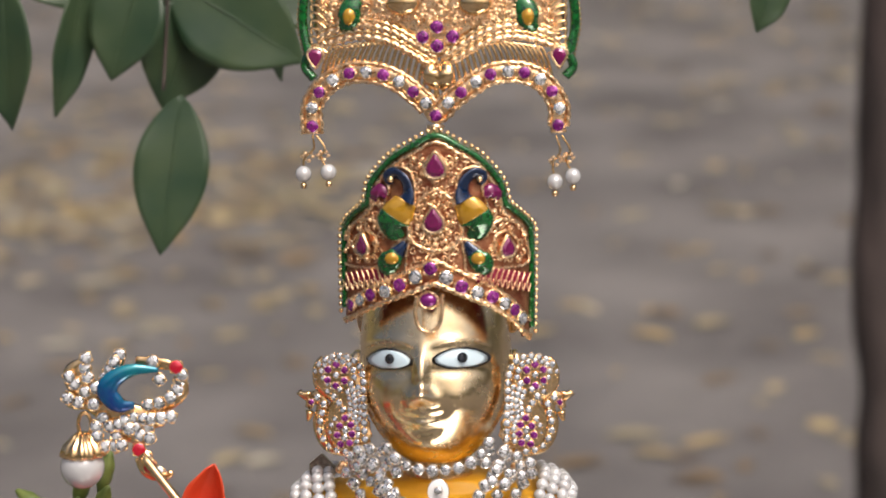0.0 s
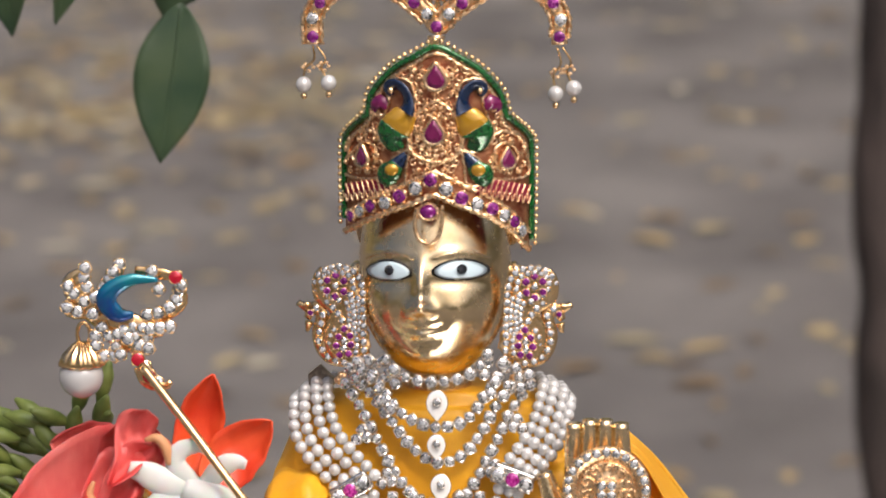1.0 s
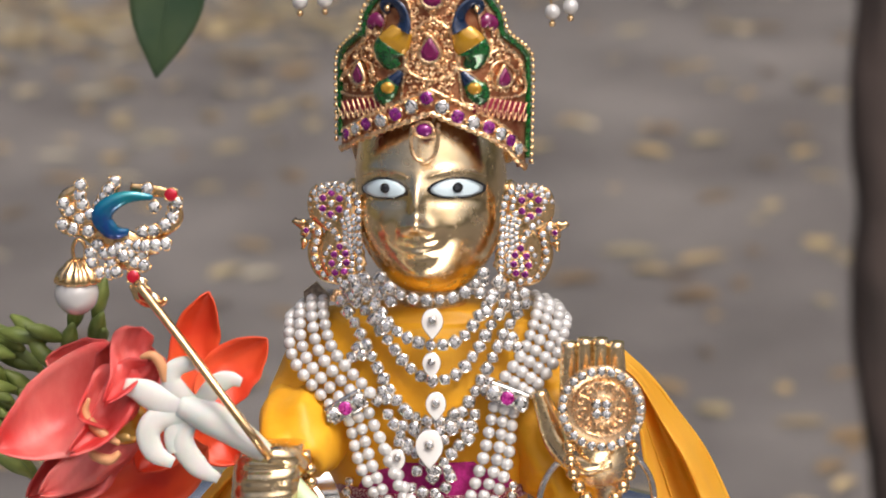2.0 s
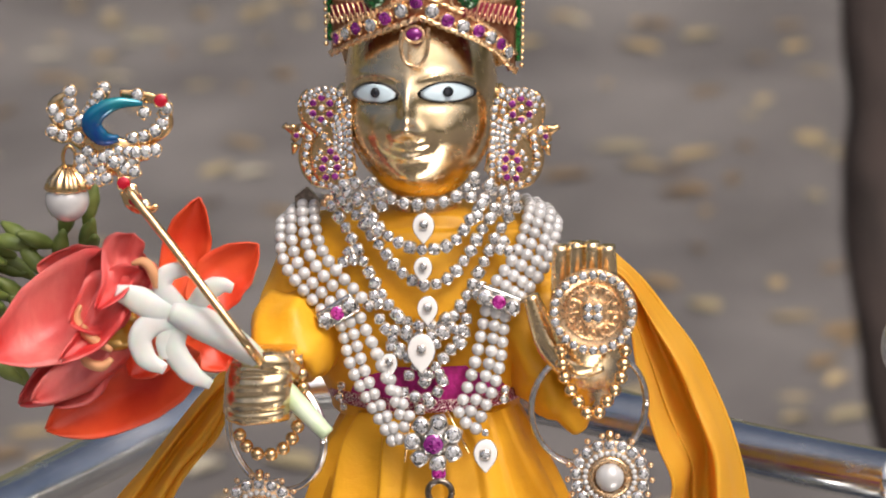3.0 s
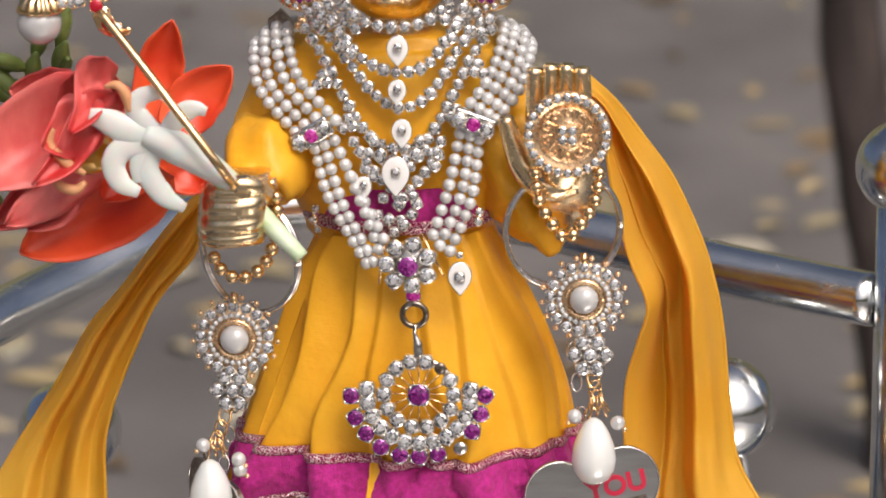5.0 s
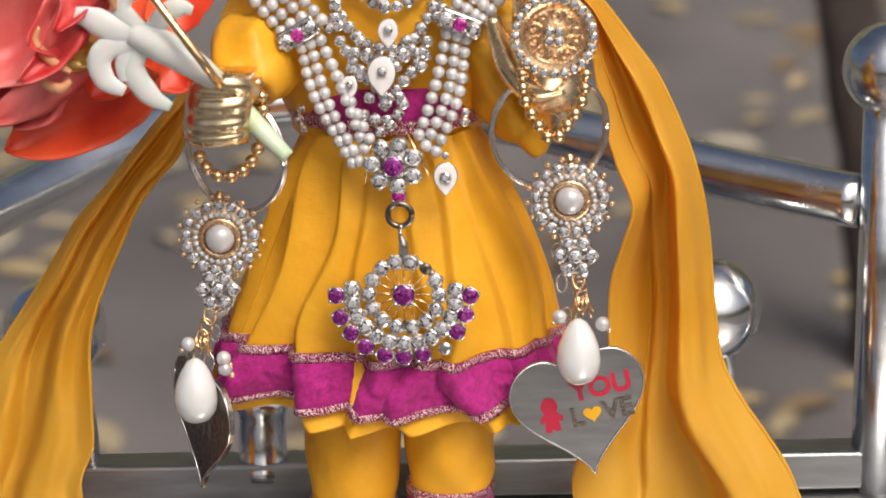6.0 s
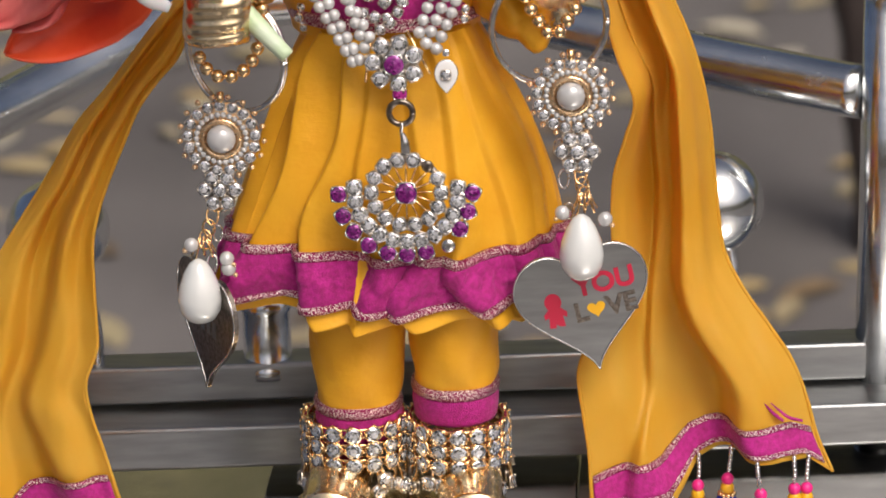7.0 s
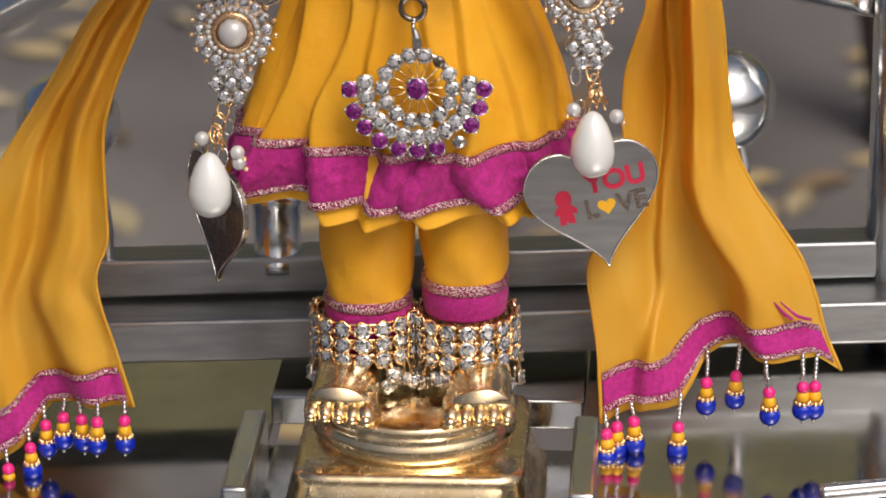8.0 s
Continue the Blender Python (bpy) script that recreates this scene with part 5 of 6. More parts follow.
# forehead ornament
fm = thing("forehead_ornament", "thin gilt loop with an oval purple stone on the forehead", "forehead ornament", HEAD_GRID(760, 560, -31))
bm = bmesh.new()
F = lambda x, y: HEAD_GRID(x, y, -27.6 - 0.004 * (y - 520) * 10 * 0.35)
tube(bm, [F(737, 524), F(735, 556), F(742, 580), F(758, 588), F(774, 580), F(782, 556), F(783, 520)], 0.5, 8, 50)
part("wire_loop", bm, "gilt", fm)
bm = bmesh.new()
ball(bm, F(758, 532), 2.1, 18, 12, 1.0, 0.55, 0.8)
part("cabochon", bm, "purple", fm)
bm = bmesh.new()
tube(bm, [F(758 + 17 * math.cos(a), 532 + 14 * math.sin(a)) for a in [k * math.pi / 8 for k in range(17)]], 0.42, 8, 40)
part("bezel", bm, "gilt", fm)


# necklaces and the pearl garland ------------------------------------------------
def chest_y(X, Y):
    k = (X - 742) / 235
    return -20.5 + 9 * k * k - 0.004 * (Y - 400)


def on_chest(X, Y, out=1.0):
    return CHEST_GRID(X, Y, chest_y(X, Y) - out)


FRONT = (0.02, -1, 0.12)


def chest_aim(X):
    return Vector(((X - 742) / 420, -1, 0.12))


LEAF = None


def leaf_pendant_mesh():
    """A white enamel leaf, rounded above and pointed below, with a metal rim; height 2."""
    bm = bmesh.new()
    def ring(s, y):
        out = []
        for i in range(20):
            a = 2 * math.pi * i / 20
            z = math.cos(a)
            w = 0.7 * math.sin(a) * (1 if z > 0 else (1 - 0.75 * z * z))
            out.append((w * s, y, z * s * (0.85 if z > 0 else 1.15)))
        return out
    skin(bm, [ring(0.95, -0.16), ring(0.93, -0.2), ring(0.9, -0.21), ring(0.5, -0.21), ring(0.2, -0.21)])
    skin(bm, [ring(0.95, -0.15), ring(0.99, -0.15), ring(1.0, 0.0), ring(0.95, 0.14)], mat=1)
    return to_mesh("leaf_pendant", bm, "white_enamel", "silver")


LEAF = leaf_pendant_mesh()


def stone_line(nk, pts, step, size, out, me=None, rng=None, wire=True):
    """A line of set stones on the chest with a chain behind."""
    P = [on_chest(x, y, out) for x, y in pts]
    n = max(2, int(length(P) / step) + 1)
    S = spline(P, n)
    if wire:
        bm = bmesh.new()
        tube(bm, [p + Vector((0, 0.6, 0)) for p in S], 0.42, 6, 4 * n)
        part("chain", bm, "silver", nk)
    for i, p in enumerate(S):
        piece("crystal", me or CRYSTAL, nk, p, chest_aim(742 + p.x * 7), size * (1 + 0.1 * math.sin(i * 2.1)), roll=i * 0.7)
    return S


def build_necklaces():
    ch = thing("choker", "row of clear stones round the neck with white enamel drop", "necklace", on_chest(742, 300))
    stone_line(ch, [(650, 258), (672, 282), (705, 295), (742, 298), (782, 292), (812, 276), (832, 250)], 3.1, 1.42, 4.5)
    nk = thing("stone_necklace", "layered clear stone necklace with white enamel leaf drops", "necklace", on_chest(742, 440))
    stone_line(nk, [(612, 268), (640, 300), (664, 340), (700, 366), (742, 378), (786, 370), (812, 345), (838, 305), (862, 270)], 3.0, 1.5, 3.0)
    stone_line(nk, [(592, 285), (628, 322), (668, 375), (700, 415), (742, 440), (786, 428), (822, 385), (850, 335), (888, 290)], 3.05, 1.5, 2.2)
    S = stone_line(nk, [(580, 300), (608, 345), (640, 408), (676, 470), (704, 500), (742, 514), (784, 505), (812, 470), (846, 405), (876, 345), (905, 302)], 3.1, 1.5, 1.5)
    for i, p in enumerate(S):
        if i % 4 == 1 and 1 < i < len(S) - 2:
            s = -1 if p.x < CHEST_GRID(742, 500, -22).x else 1
            for k, (dx, dz) in enumerate(((2.6, 0.4), (5.0, -0.2), (3.6, 2.2))):
                piece("crystal", CRYSTAL, nk, p + Vector((s * dx, -0.4 + 0.3 * k, dz)), chest_aim(742 + 7 * p.x), 1.42, roll=i + k)
    for pts in ([(600, 262), (640, 262), (668, 300)], [(586, 272), (620, 285), (650, 330)], [(598, 290), (650, 290)], [(832, 262), (870, 268), (905, 285)], [(826, 285), (850, 300), (890, 308)], [(838, 318), (860, 322)], [(640, 330), (660, 345)]):
        stone_line(nk, pts, 2.9, 1.4, 3.4, CRYSTAL, wire=False)
    # lower tier over the waist
    for pts in ([(664, 500), (690, 540), (722, 575), (742, 598)], [(818, 500), (800, 540), (772, 575), (750, 600)], [(690, 520), (720, 530), (760, 530), (800, 520)], [(684, 548), (700, 560)], [(790, 555), (806, 545), (816, 525)], [(700, 500), (722, 545)], [(782, 500), (764, 545)], [(706, 630), (735, 640), (764, 632), (775, 610)], [(716, 600), (742, 612), (770, 598)], [(735, 660), (752, 648)]):
        stone_line(nk, pts, 2.9, 1.4, 3.2, CRYSTAL, wire=False)
    for x, y, h in ((742, 336, 4.0), (741, 410, 3.4), (749, 482, 3.8), (738, 556, 5.2), (681, 579, 3.2)):
        piece("leaf_pendant", LEAF, nk, on_chest(x, y, 5.2), chest_aim(x), h)
        piece("crystal", CRYSTAL, nk, on_chest(x, y - 2, 6.3 + 0.1 * h), chest_aim(x), 0.95 + 0.1 * (h - 3))
    # waist chain seen at the sides
    for pts in ([(596, 618), (592, 640), (600, 655)], [(886, 625), (896, 634), (884, 642)]):
        stone_line(nk, pts, 2.6, 1.1, 1.5, CRYSTAL_GOLD)


build_necklaces()


def build_garland():
    gl = thing("pearl_garland", "four-strand white pearl garland with stone-set clasps", "necklace", on_chest(742, 700))
    def strand(pts, out, size=1.62):
        P = [CHEST_GRID(x, y, d - out) for x, y, d in pts]
        n = int(length(P) / (2 * size * 0.97)) + 1
        for i, p in enumerate(spline(P, n)):
            piece("pearl", PEARL, gl, p, size=size * (1 + 0.03 * math.sin(5.1 * i)))
    for k, (a, m, b) in enumerate((((548, 306), (566, 385), (632, 462)), ((528, 305), (543, 392), (612, 474)), ((508, 318), (520, 402), (593, 486)), ((490, 335), (499, 408), (576, 500)))):
        strand([(a[0] + 12, a[1] - 18, 4), (a[0], a[1], -8), (m[0], m[1], -18), (b[0], b[1], -23)], 0.8 + 0.2 * (k % 2))
    for k, (a, m, b) in enumerate((((630, 498), (668, 585), (708, 690)), ((612, 505), (644, 610), (698, 712)), ((596, 512), (620, 600), (686, 715)), ((640, 520), (684, 610), (716, 672)))):
        strand([(a[0], a[1], -23), (m[0], m[1], -25), (b[0], b[1], -28)], 1.0 + 0.3 * (k % 2))
    for k, (a, m, b) in enumerate((((930, 306), (905, 385), (858, 450)), ((948, 312), (922, 392), (874, 460)), ((966, 322), (940, 402), (888, 470)), ((978, 338), (955, 410), (900, 478)))):
        strand([(a[0] - 6, a[1] - 18, 4), (a[0], a[1], -8), (m[0], m[1], -18), (b[0], b[1], -22)], 0.8 + 0.2 * (k % 2))
    for k, (a, m, b) in enumerate((((852, 486), (832, 580), (804, 665)), ((870, 490), (855, 590), (816, 684)), ((886, 496), (872, 600), (834, 694)))):
        strand([(a[0], a[1], -23), (m[0], m[1], -25), (b[0], b[1], -27)], 1.0 + 0.3 * (k % 2))
    for c, w in (((590, 487), 0.55), ((876, 468), -0.35)):
        cl = CHEST_GRID(*c, -25.5)
        bm = bmesh.new()
        box(bm, (-5.4, -0.8, -2.6), (5.4, 1.6, 2.6), 0.6)
        bm.transform(Matrix.Translation(cl) @ Matrix.Rotation(-w, 4, "Y"))
        clasp = part("clasp", bm, "silver", gl)
        u = Vector((math.cos(w), 0, math.sin(w)))
        for d, me in ((-3.6, CRYSTAL), (0, MAGENTA), (3.6, CRYSTAL)):
            piece("clasp_stone", me, clasp, cl + u * d + Vector((0, -1.4, 0)), FRONT, 1.9)
    # metal tab on the shoulder
    bm = bmesh.new()
    plate(bm, [(-3, -3), (3, -3), (3.4, 0), (0, 3.6), (-3.2, 1)], 1.2, Matrix.Translation(CHEST_GRID(536, 290, -6)))
    part("shoulder_tab", bm, "dark", gl)
    # flower cluster, pins and leaf at the lower end
    fc = CHEST_GRID(760, 716, -30)
    bm = bmesh.new()
    turned(bm, [(5, -0.6), (5.4, 0), (5, 0.6)], (0, 0, 0), 20)
    bm.transform(Matrix.Translation(fc) @ Matrix.Rotation(math.pi / 2, 4, "X"))
    fl = part("flower_cluster", bm, "silver", gl)
    piece("purple_stone", PURPLE_SILVER, fl, fc + Vector((0, -2.6, 0)), FRONT, 2.7)
    for k in range(7):
        a = k * 2 * math.pi / 7 + 0.4
        piece("crystal", CRYSTAL, fl, fc + Vector((5.4 * math.cos(a), -1.4, 5.4 * math.sin(a))), FRONT, 2.15, roll=a)
    piece("magenta_stone", MAGENTA, fl, fc + Vector((1.2, -1.4, -8.0)), FRONT, 1.9)
    for a, b in (((720, 665), (708, 752)), ((783, 662), (822, 738))):
        bm = bmesh.new()
        tube(bm, [CHEST_GRID(*a, -29), CHEST_GRID(*b, -31)], 0.35, 6, 3)
        part("pin", bm, "gold", gl)
    lp = CHEST_GRID(851, 738, -31)
    piece("leaf_pendant", LEAF, gl, lp, FRONT, 4.4)
    piece("crystal", CRYSTAL, gl, lp + Vector((0, -1.3, 0)), FRONT, 1.4)
    piece("crystal", CRYSTAL, gl, lp + Vector((0, 0, 5.4)), FRONT, 0.9)


build_garland()


# wheel pendant on the skirt -------------------------------------------------------
def build_wheel():
    W = lambda x, y, out=0.0: SKIRT_GRID(x, y, -33 - out)
    wp = thing("wheel_pendant", "silver wheel pendant with clear stones and purple stone fringe", "pendant", W(712, 433))
    c = W(712, 433)
    k = (W(812, 433) - c).length / 100
    disc = lambda r, a, out=0.0: c + Vector((r * k * math.cos(a), -out, r * k * math.sin(a)))
    bm = bmesh.new()
    tube(bm, [disc(62, 2 * math.pi * i / 24) for i in range(25)], 1.0, 8, 72, flat=0.5)
    part("rim", bm, "silver", wp)
    for i in range(16):
        a = 2 * math.pi * i / 16
        bm = bmesh.new()
        tube(bm, [disc(14, a, 0.4), disc(58, a, 0.2)], 0.28, 5, 3)
        part("spoke", bm, "gold", wp)
    piece("purple_stone", PURPLE_SILVER, wp, c + Vector((0, -1.2, 0)), FRONT, 2.9)
    for i in range(14):
        a = math.pi / 2 + 2 * math.pi * (i + 0.5) / 14
        if i == 12:
            bm = bmesh.new()
            ball(bm, disc(62, a, 0.5), 1.6, 10, 8, 1, 0.5, 1)
            part("empty_setting", bm, "dark", wp)
            continue
        piece("crystal", CRYSTAL, wp, disc(62, a, 0.9), FRONT, 1.95, roll=a)
    bm = bmesh.new()
    tube(bm, [disc(92, a) for a in np.linspace(math.radians(-186), math.radians(6), 20)], 0.8, 8, 50, flat=0.5)
    part("crescent", bm, "silver", wp)
    for i in range(13):
        a = math.radians(-186 + 192 * i / 12)
        piece("crystal", CRYSTAL, wp, disc(92, a, 1.1), FRONT, 2.15, roll=a)
    for i, (x, y) in enumerate(((587, 436), (595, 476), (615, 505), (642, 530), (677, 545), (712, 548), (747, 543), (785, 530), (810, 502), (825, 470), (834, 436))):
        if i == 7:
            bm = bmesh.new()
            ball(bm, W(x, y, 1.0), 1.9, 12, 8, 1, 0.5, 1)
            part("empty_setting", bm, "silver", wp)
        else:
            piece("fringe_stone", PURPLE_SILVER, wp, W(x, y, 0.9).lerp(c, 0.04) + Vector((0, -0.4, 0)), FRONT, 2.2, roll=i)
    bm = bmesh.new()
    ring = W(704, 294, 0)
    tube(bm, [ring + Vector((3.0 * math.cos(t), 0, 3.0 * math.sin(t))) for t in [i * math.pi / 8 for i in range(17)]], 0.8, 8, 50)
    part("ring", bm, "dark", wp)
    bm = bmesh.new()
    tube(bm, [ring + Vector((0.3, -0.8, -2.4)), ring + Vector((0, 0, -5)), W(710, 345), W(712, 366)], [0.6, 0.6, 1.3, 1.5], 8, 16)
    part("hook", bm, "silver", wp)


build_wheel()


# wrist ornaments --------------------------------------------------------------------
def disc_of(bm, c, r, y, n=28, mat=0, rim=0.6):
    turned(bm, [(r * 0.96, -rim), (r, -rim * 0.4), (r, rim * 0.4), (r * 0.96, rim)], (0, 0, 0), n, mat)


def build_medallion(mx, my, bx, by, px, py, small, heart_side):
    P = lambda x, y, out=0.0: SKIRT_GRID(x, y, -27 - out)
    c = P(mx, my)
    k = (P(mx + 100, my) - c).length / 100
    md = thing("wrist_medallion", "pearl and clear stone medallion with pearl drop hanging at the wrist", "pendant", P(px, py + 60), group="pair of wrist medallions")
    ringp = lambda r, a, out=0.0: c + Vector((r * k * math.cos(a), -out, r * k * math.sin(a)))
    bm = bmesh.new()
    disc_of(bm, c, 66 * k, 0)
    bm.transform(Matrix.Translation(c) @ Matrix.Rotation(math.pi / 2, 4, "X"))
    plate_ob = part("medal_plate", bm, "gilt", md)
    bm = bmesh.new()
    ball(bm, c + Vector((0, -1.5, 0)), 26 * k, 24, 14, 1, 0.8, 1)
    part("centre_pearl", bm, "pearl", md, "large domed pearl")
    bm = bmesh.new()
    tube(bm, [ringp(33, 2 * math.pi * i / 20, 1.2) for i in range(21)], 0.75, 8, 60)
    part("gilt_bezel", bm, "gilt", md)
    for i in range(26):
        piece("seed_pearl", PEARL, plate_ob, ringp(44, 2 * math.pi * i / 26, 1.2), size=0.78)
    for i in range(17):
        a = 2 * math.pi * i / 17 + 0.1
        piece("crystal", CRYSTAL, plate_ob, ringp(60, a, 1.0), FRONT, 1.42, roll=a)
        piece("gilt_bead", GILT_BEAD, plate_ob, ringp(75, a + 0.18, 0.2), size=0.75)
    # stone flower below
    f = P(bx, by)
    bm = bmesh.new()
    disc_of(bm, f, 4.6, 0)
    bm.transform(Matrix.Translation(f + Vector((0, 0.4, 0))) @ Matrix.Rotation(math.pi / 2, 4, "X"))
    fl = part("stone_flower", bm, "silver", md)
    for dx, dz in ((0, 0), (-3.9, 0.2), (3.9, 0.2), (-1.9, 3.4), (1.9, 3.4), (-1.9, -3.4), (1.9, -3.4)):
        piece("crystal", CRYSTAL, fl, f + Vector((dx, -1.0, dz)), FRONT, 1.8, roll=dx)
    # links and drop
    top = P(px + 6, py - 75)
    def link(pts, r, n, mat="gold"):
        b = bmesh.new()
        tube(b, pts, r, 6, n)
        part("link", b, mat, md)
    link([c + Vector((0, 0, 66 * k)), c + Vector((0, -1, 72 * k)), c + Vector((0, 0, 82 * k))], 1.0, 8)
    for q in range(4):
        a = f.lerp(top, 0.25 + 0.22 * q)
        link([a + Vector((1.5 * math.cos(t), 1.0 * math.sin(t) * (q % 2), 2.3 * math.sin(t))) for t in [i * math.pi / 6 for i in range(13)]], 0.32, 30)
    for q in range(8):
        link([top + Vector((math.cos(q * 0.8) * 1.0, math.sin(q * 0.8), 2)), top + Vector((math.cos(q * 0.8) * 3.2, math.sin(q * 0.8) * 2, -2 - q % 3))], 0.28, 4)
    d = P(px, py)
    bm = bmesh.new()
    turned(bm, [(0.6, 8.6), (2.2, 7.6), (3.8, 5.0), (5.2, 1.4), (5.8, -2.0), (5.5, -5.0), (4.3, -7.4), (2.2, -8.8), (0.5, -9.1)], d + Vector((0, -2, 0)), 28)
    part("drop_pearl", bm, "drop_pearl", md, "large white pear-shaped pearl")
    for x, y in small:
        p = P(x, y, 1.5)
        piece("pearl", PEARL, md, p, size=1.95)
        piece("gilt_bead", GILT_BEAD, md, p + Vector((-1.6 if x < px else 1.8, -0.6, -1.4)), size=0.7)
    return md


build_medallion(387, 333, 383, 425, 346, 598, ((330, 523), (393, 548), (396, 566)), -1)
build_medallion(1005, 265, 1015, 365, 1021, 528, ((987, 474), (1063, 486)), 1)

for pts, lab in (((( 985, 556), (990, 600), (1010, 640), (1040, 672), (1070, 640), (1092, 600), (1098, 556)), 0), (((416, 704), (430, 726), (455, 740), (484, 734), (508, 712), (524, 668), (528, 615), (520, 578), (500, 560)), 1)):
    br = thing("bead_bracelet", "string of small gilt beads round the wrist", "bracelet", CHEST_GRID(pts[3][0], pts[3][1], -30), group="pair of bead bracelets")
    P = [CHEST_GRID(x, y, -34 if not lab else -36 + 0.02 * (x - 420)) for x, y in pts]
    bm = bmesh.new()
    tube(bm, P, 0.3, 6, 40)
    part("cord", bm, "gilt", br)
    for p in spline(P, int(length(P) / 3.0)):
        piece("bead", GOLD_BEAD, br, p, size=1.75)


def build_key_ring(c, r, turn, plate_at, aim, scale, words):
    """A split ring with a cut steel heart."""
    kr = thing("heart_key_ring", "steel split ring with a cut-out steel heart tag", "key ring", plate_at, group="pair of heart key rings")
    bm = bmesh.new()
    for o in (-0.5, 0.5):
        m = Matrix.Translation(c) @ Matrix.Rotation(turn, 4, "Z")
        tube(bm, [m @ Vector((r * math.cos(t), o, r * 1.02 * math.sin(t))) for t in [i * math.pi / 16 for i in range(33)]], 0.75, 8, 90, flat=0.8)
    part("split_ring", bm, "silver", kr)
    m = Matrix.Translation(plate_at) @ aim
    out = []
    for i in range(60):
        t = 2 * math.pi * i / 60
        out.append((scale * 16 * math.sin(t) ** 3 / 16, scale * (13 * math.cos(t) - 5 * math.cos(2 * t) - 2 * math.cos(3 * t) - math.cos(4 * t)) / 16 * (1.08)))
    bm = bmesh.new()
    plate(bm, out, 1.4, m)
    # The wordless tag's dark metal stands in for a dark mirror reflection.
    tag = part("heart_tag", bm, "brushed" if words else "dark", kr)
    bm = bmesh.new()
    ring = [m @ Vector((x * 1.0, 0.0, z * 1.0)) for x, z in out]
    tube(bm, ring + ring[:1], 0.28, 6, 150)
    part("tag_edge", bm, "silver", kr)
    if words:
        def text(body, x, z, size, mat, turn_):
            cu = bpy.data.curves.new("lettering", "FONT")
            cu.body, cu.size, cu.extrude, cu.offset = body, size * MM, 0.00012, 0.00025
            cu.materials.append(M[mat])
            ob = new("lettering", cu)
            ob.matrix_basis = Matrix.Scale(1.0, 4)
            mm = m @ Matrix.Translation((x, -0.15, z)) @ Matrix.Rotation(turn_, 4, "Y") @ Matrix.Rotation(math.pi / 2, 4, "X")
            ob.matrix_basis = Matrix.Translation(mm.translation * MM) @ mm.to_3x3().to_4x4()
            settle(ob, tag)
        text("YOU", -1.6, 1.6, 7.4, "heart_red", 0)
        text("L", -3.2, -5.4, 7.2, "dark", 0)
        text("VE", 5.4, -5.4, 7.2, "dark", 0)
        bm = bmesh.new()
        plate(bm, [(2.7 + 0.15 * 16 * math.sin(t) ** 3, -2.9 + 0.15 * (13 * math.cos(t) - 5 * math.cos(2 * t) - 2 * math.cos(3 * t) - math.cos(4 * t))) for t in [i * math.pi / 14 for i in range(28)]], 0.1, m @ Matrix.Translation((0, -0.15, 0)))
        part("cut_heart", bm, "yellow_bead", kr)
        bm = bmesh.new()  # plain red shape: a round over a splayed block
        plate(bm, [(-8.0 + 2.2 * math.cos(t), 1.6 + 2.4 * math.sin(t)) for t in [i * math.pi / 10 for i in range(20)]], 0.1, m @ Matrix.Translation((0, -0.17, 0)))
        plate(bm, [(-9.2, 0.2), (-6.8, 0.2), (-4.9, -1.8), (-5.2, -3.2), (-6.2, -2.6), (-6.0, -5.6), (-7.6, -5.4), (-8.2, -4.6), (-8.6, -5.6), (-10.2, -5.4), (-9.8, -2.4), (-10.9, -2.8), (-11.0, -1.6)], 0.1, m @ Matrix.Translation((0, -0.16, 0)))
        part("red_figure", bm, "heart_red", kr, "plain red enamel shape")
    else:
        for x, z in ((-5, -1), (-1.5, -1), (2, -1), (5.5, -1)):
            bm = bmesh.new()
            plate(bm, [(x - 1.1, z - 2.4), (x + 1.1, z - 2.4), (x + 1.1, z + 2.4), (x - 1.1, z + 2.4)], 0.1, m @ Matrix.Translation((0, -0.15, 0)))
            part("cut_bar", bm, "brushed", kr)
    # chain up to the split ring
    bm = bmesh.new()
    a = m @ Vector((0, 0.6, scale * 0.42))
    b = Vector(c) + Vector((0, 0, -r))
    for q in range(7):
        p = a.lerp(b, q / 6)
        tube(bm, [p + Vector((1.3 * math.cos(t), 0.9 * math.sin(t) * (q % 2), 2.2 * math.sin(t))) for t in [i * math.pi / 6 for i in range(13)]], 0.32, 6, 26)
    part("chain", bm, "silver", kr)


build_key_ring(CHEST_GRID(1034, 655, -22), 15.0, 0.3, SKIRT_GRID(1024, 630, -24), Matrix.Rotation(radians(8), 4, "Z") @ Matrix.Rotation(radians(-12), 4, "Y"), 17.5, True)
build_key_ring(CHEST_GRID(480, 698, -24), 15.0, -0.5, SKIRT_GRID(354, 655, -20), Matrix.Rotation(radians(-58), 4, "Z") @ Matrix.Rotation(radians(4), 4, "Y"), 17.6, False)

# round shield disc in the palm
pd = CHEST_GRID(1042, 488, -35)
shield = thing("round_disc", "gilt disc with clear stone border resting in the palm", "disc ornament", pd + Vector((0, 0, -10.5)))
bm = bmesh.new()
turned(bm, [(10.2, -0.8), (10.9, -0.3), (10.9, 0.5), (10.2, 0.9), (8.6, 0.9), (8.2, 0.6), (3.6, 0.6), (3.2, 0.9), (0.6, 0.9)], (0, 0, 0), 48)
bm.transform(Matrix.Translation(pd) @ Matrix.Rotation(math.pi / 2, 4, "X"))
part("disc_plate", bm, "gilt", shield)
for i in range(24):
    a = 2 * math.pi * i / 24
    piece("crystal", CRYSTAL_GOLD, shield, pd + Vector((9.6 * math.cos(a), -1.2, 9.6 * math.sin(a))), FRONT, 1.15, roll=a)
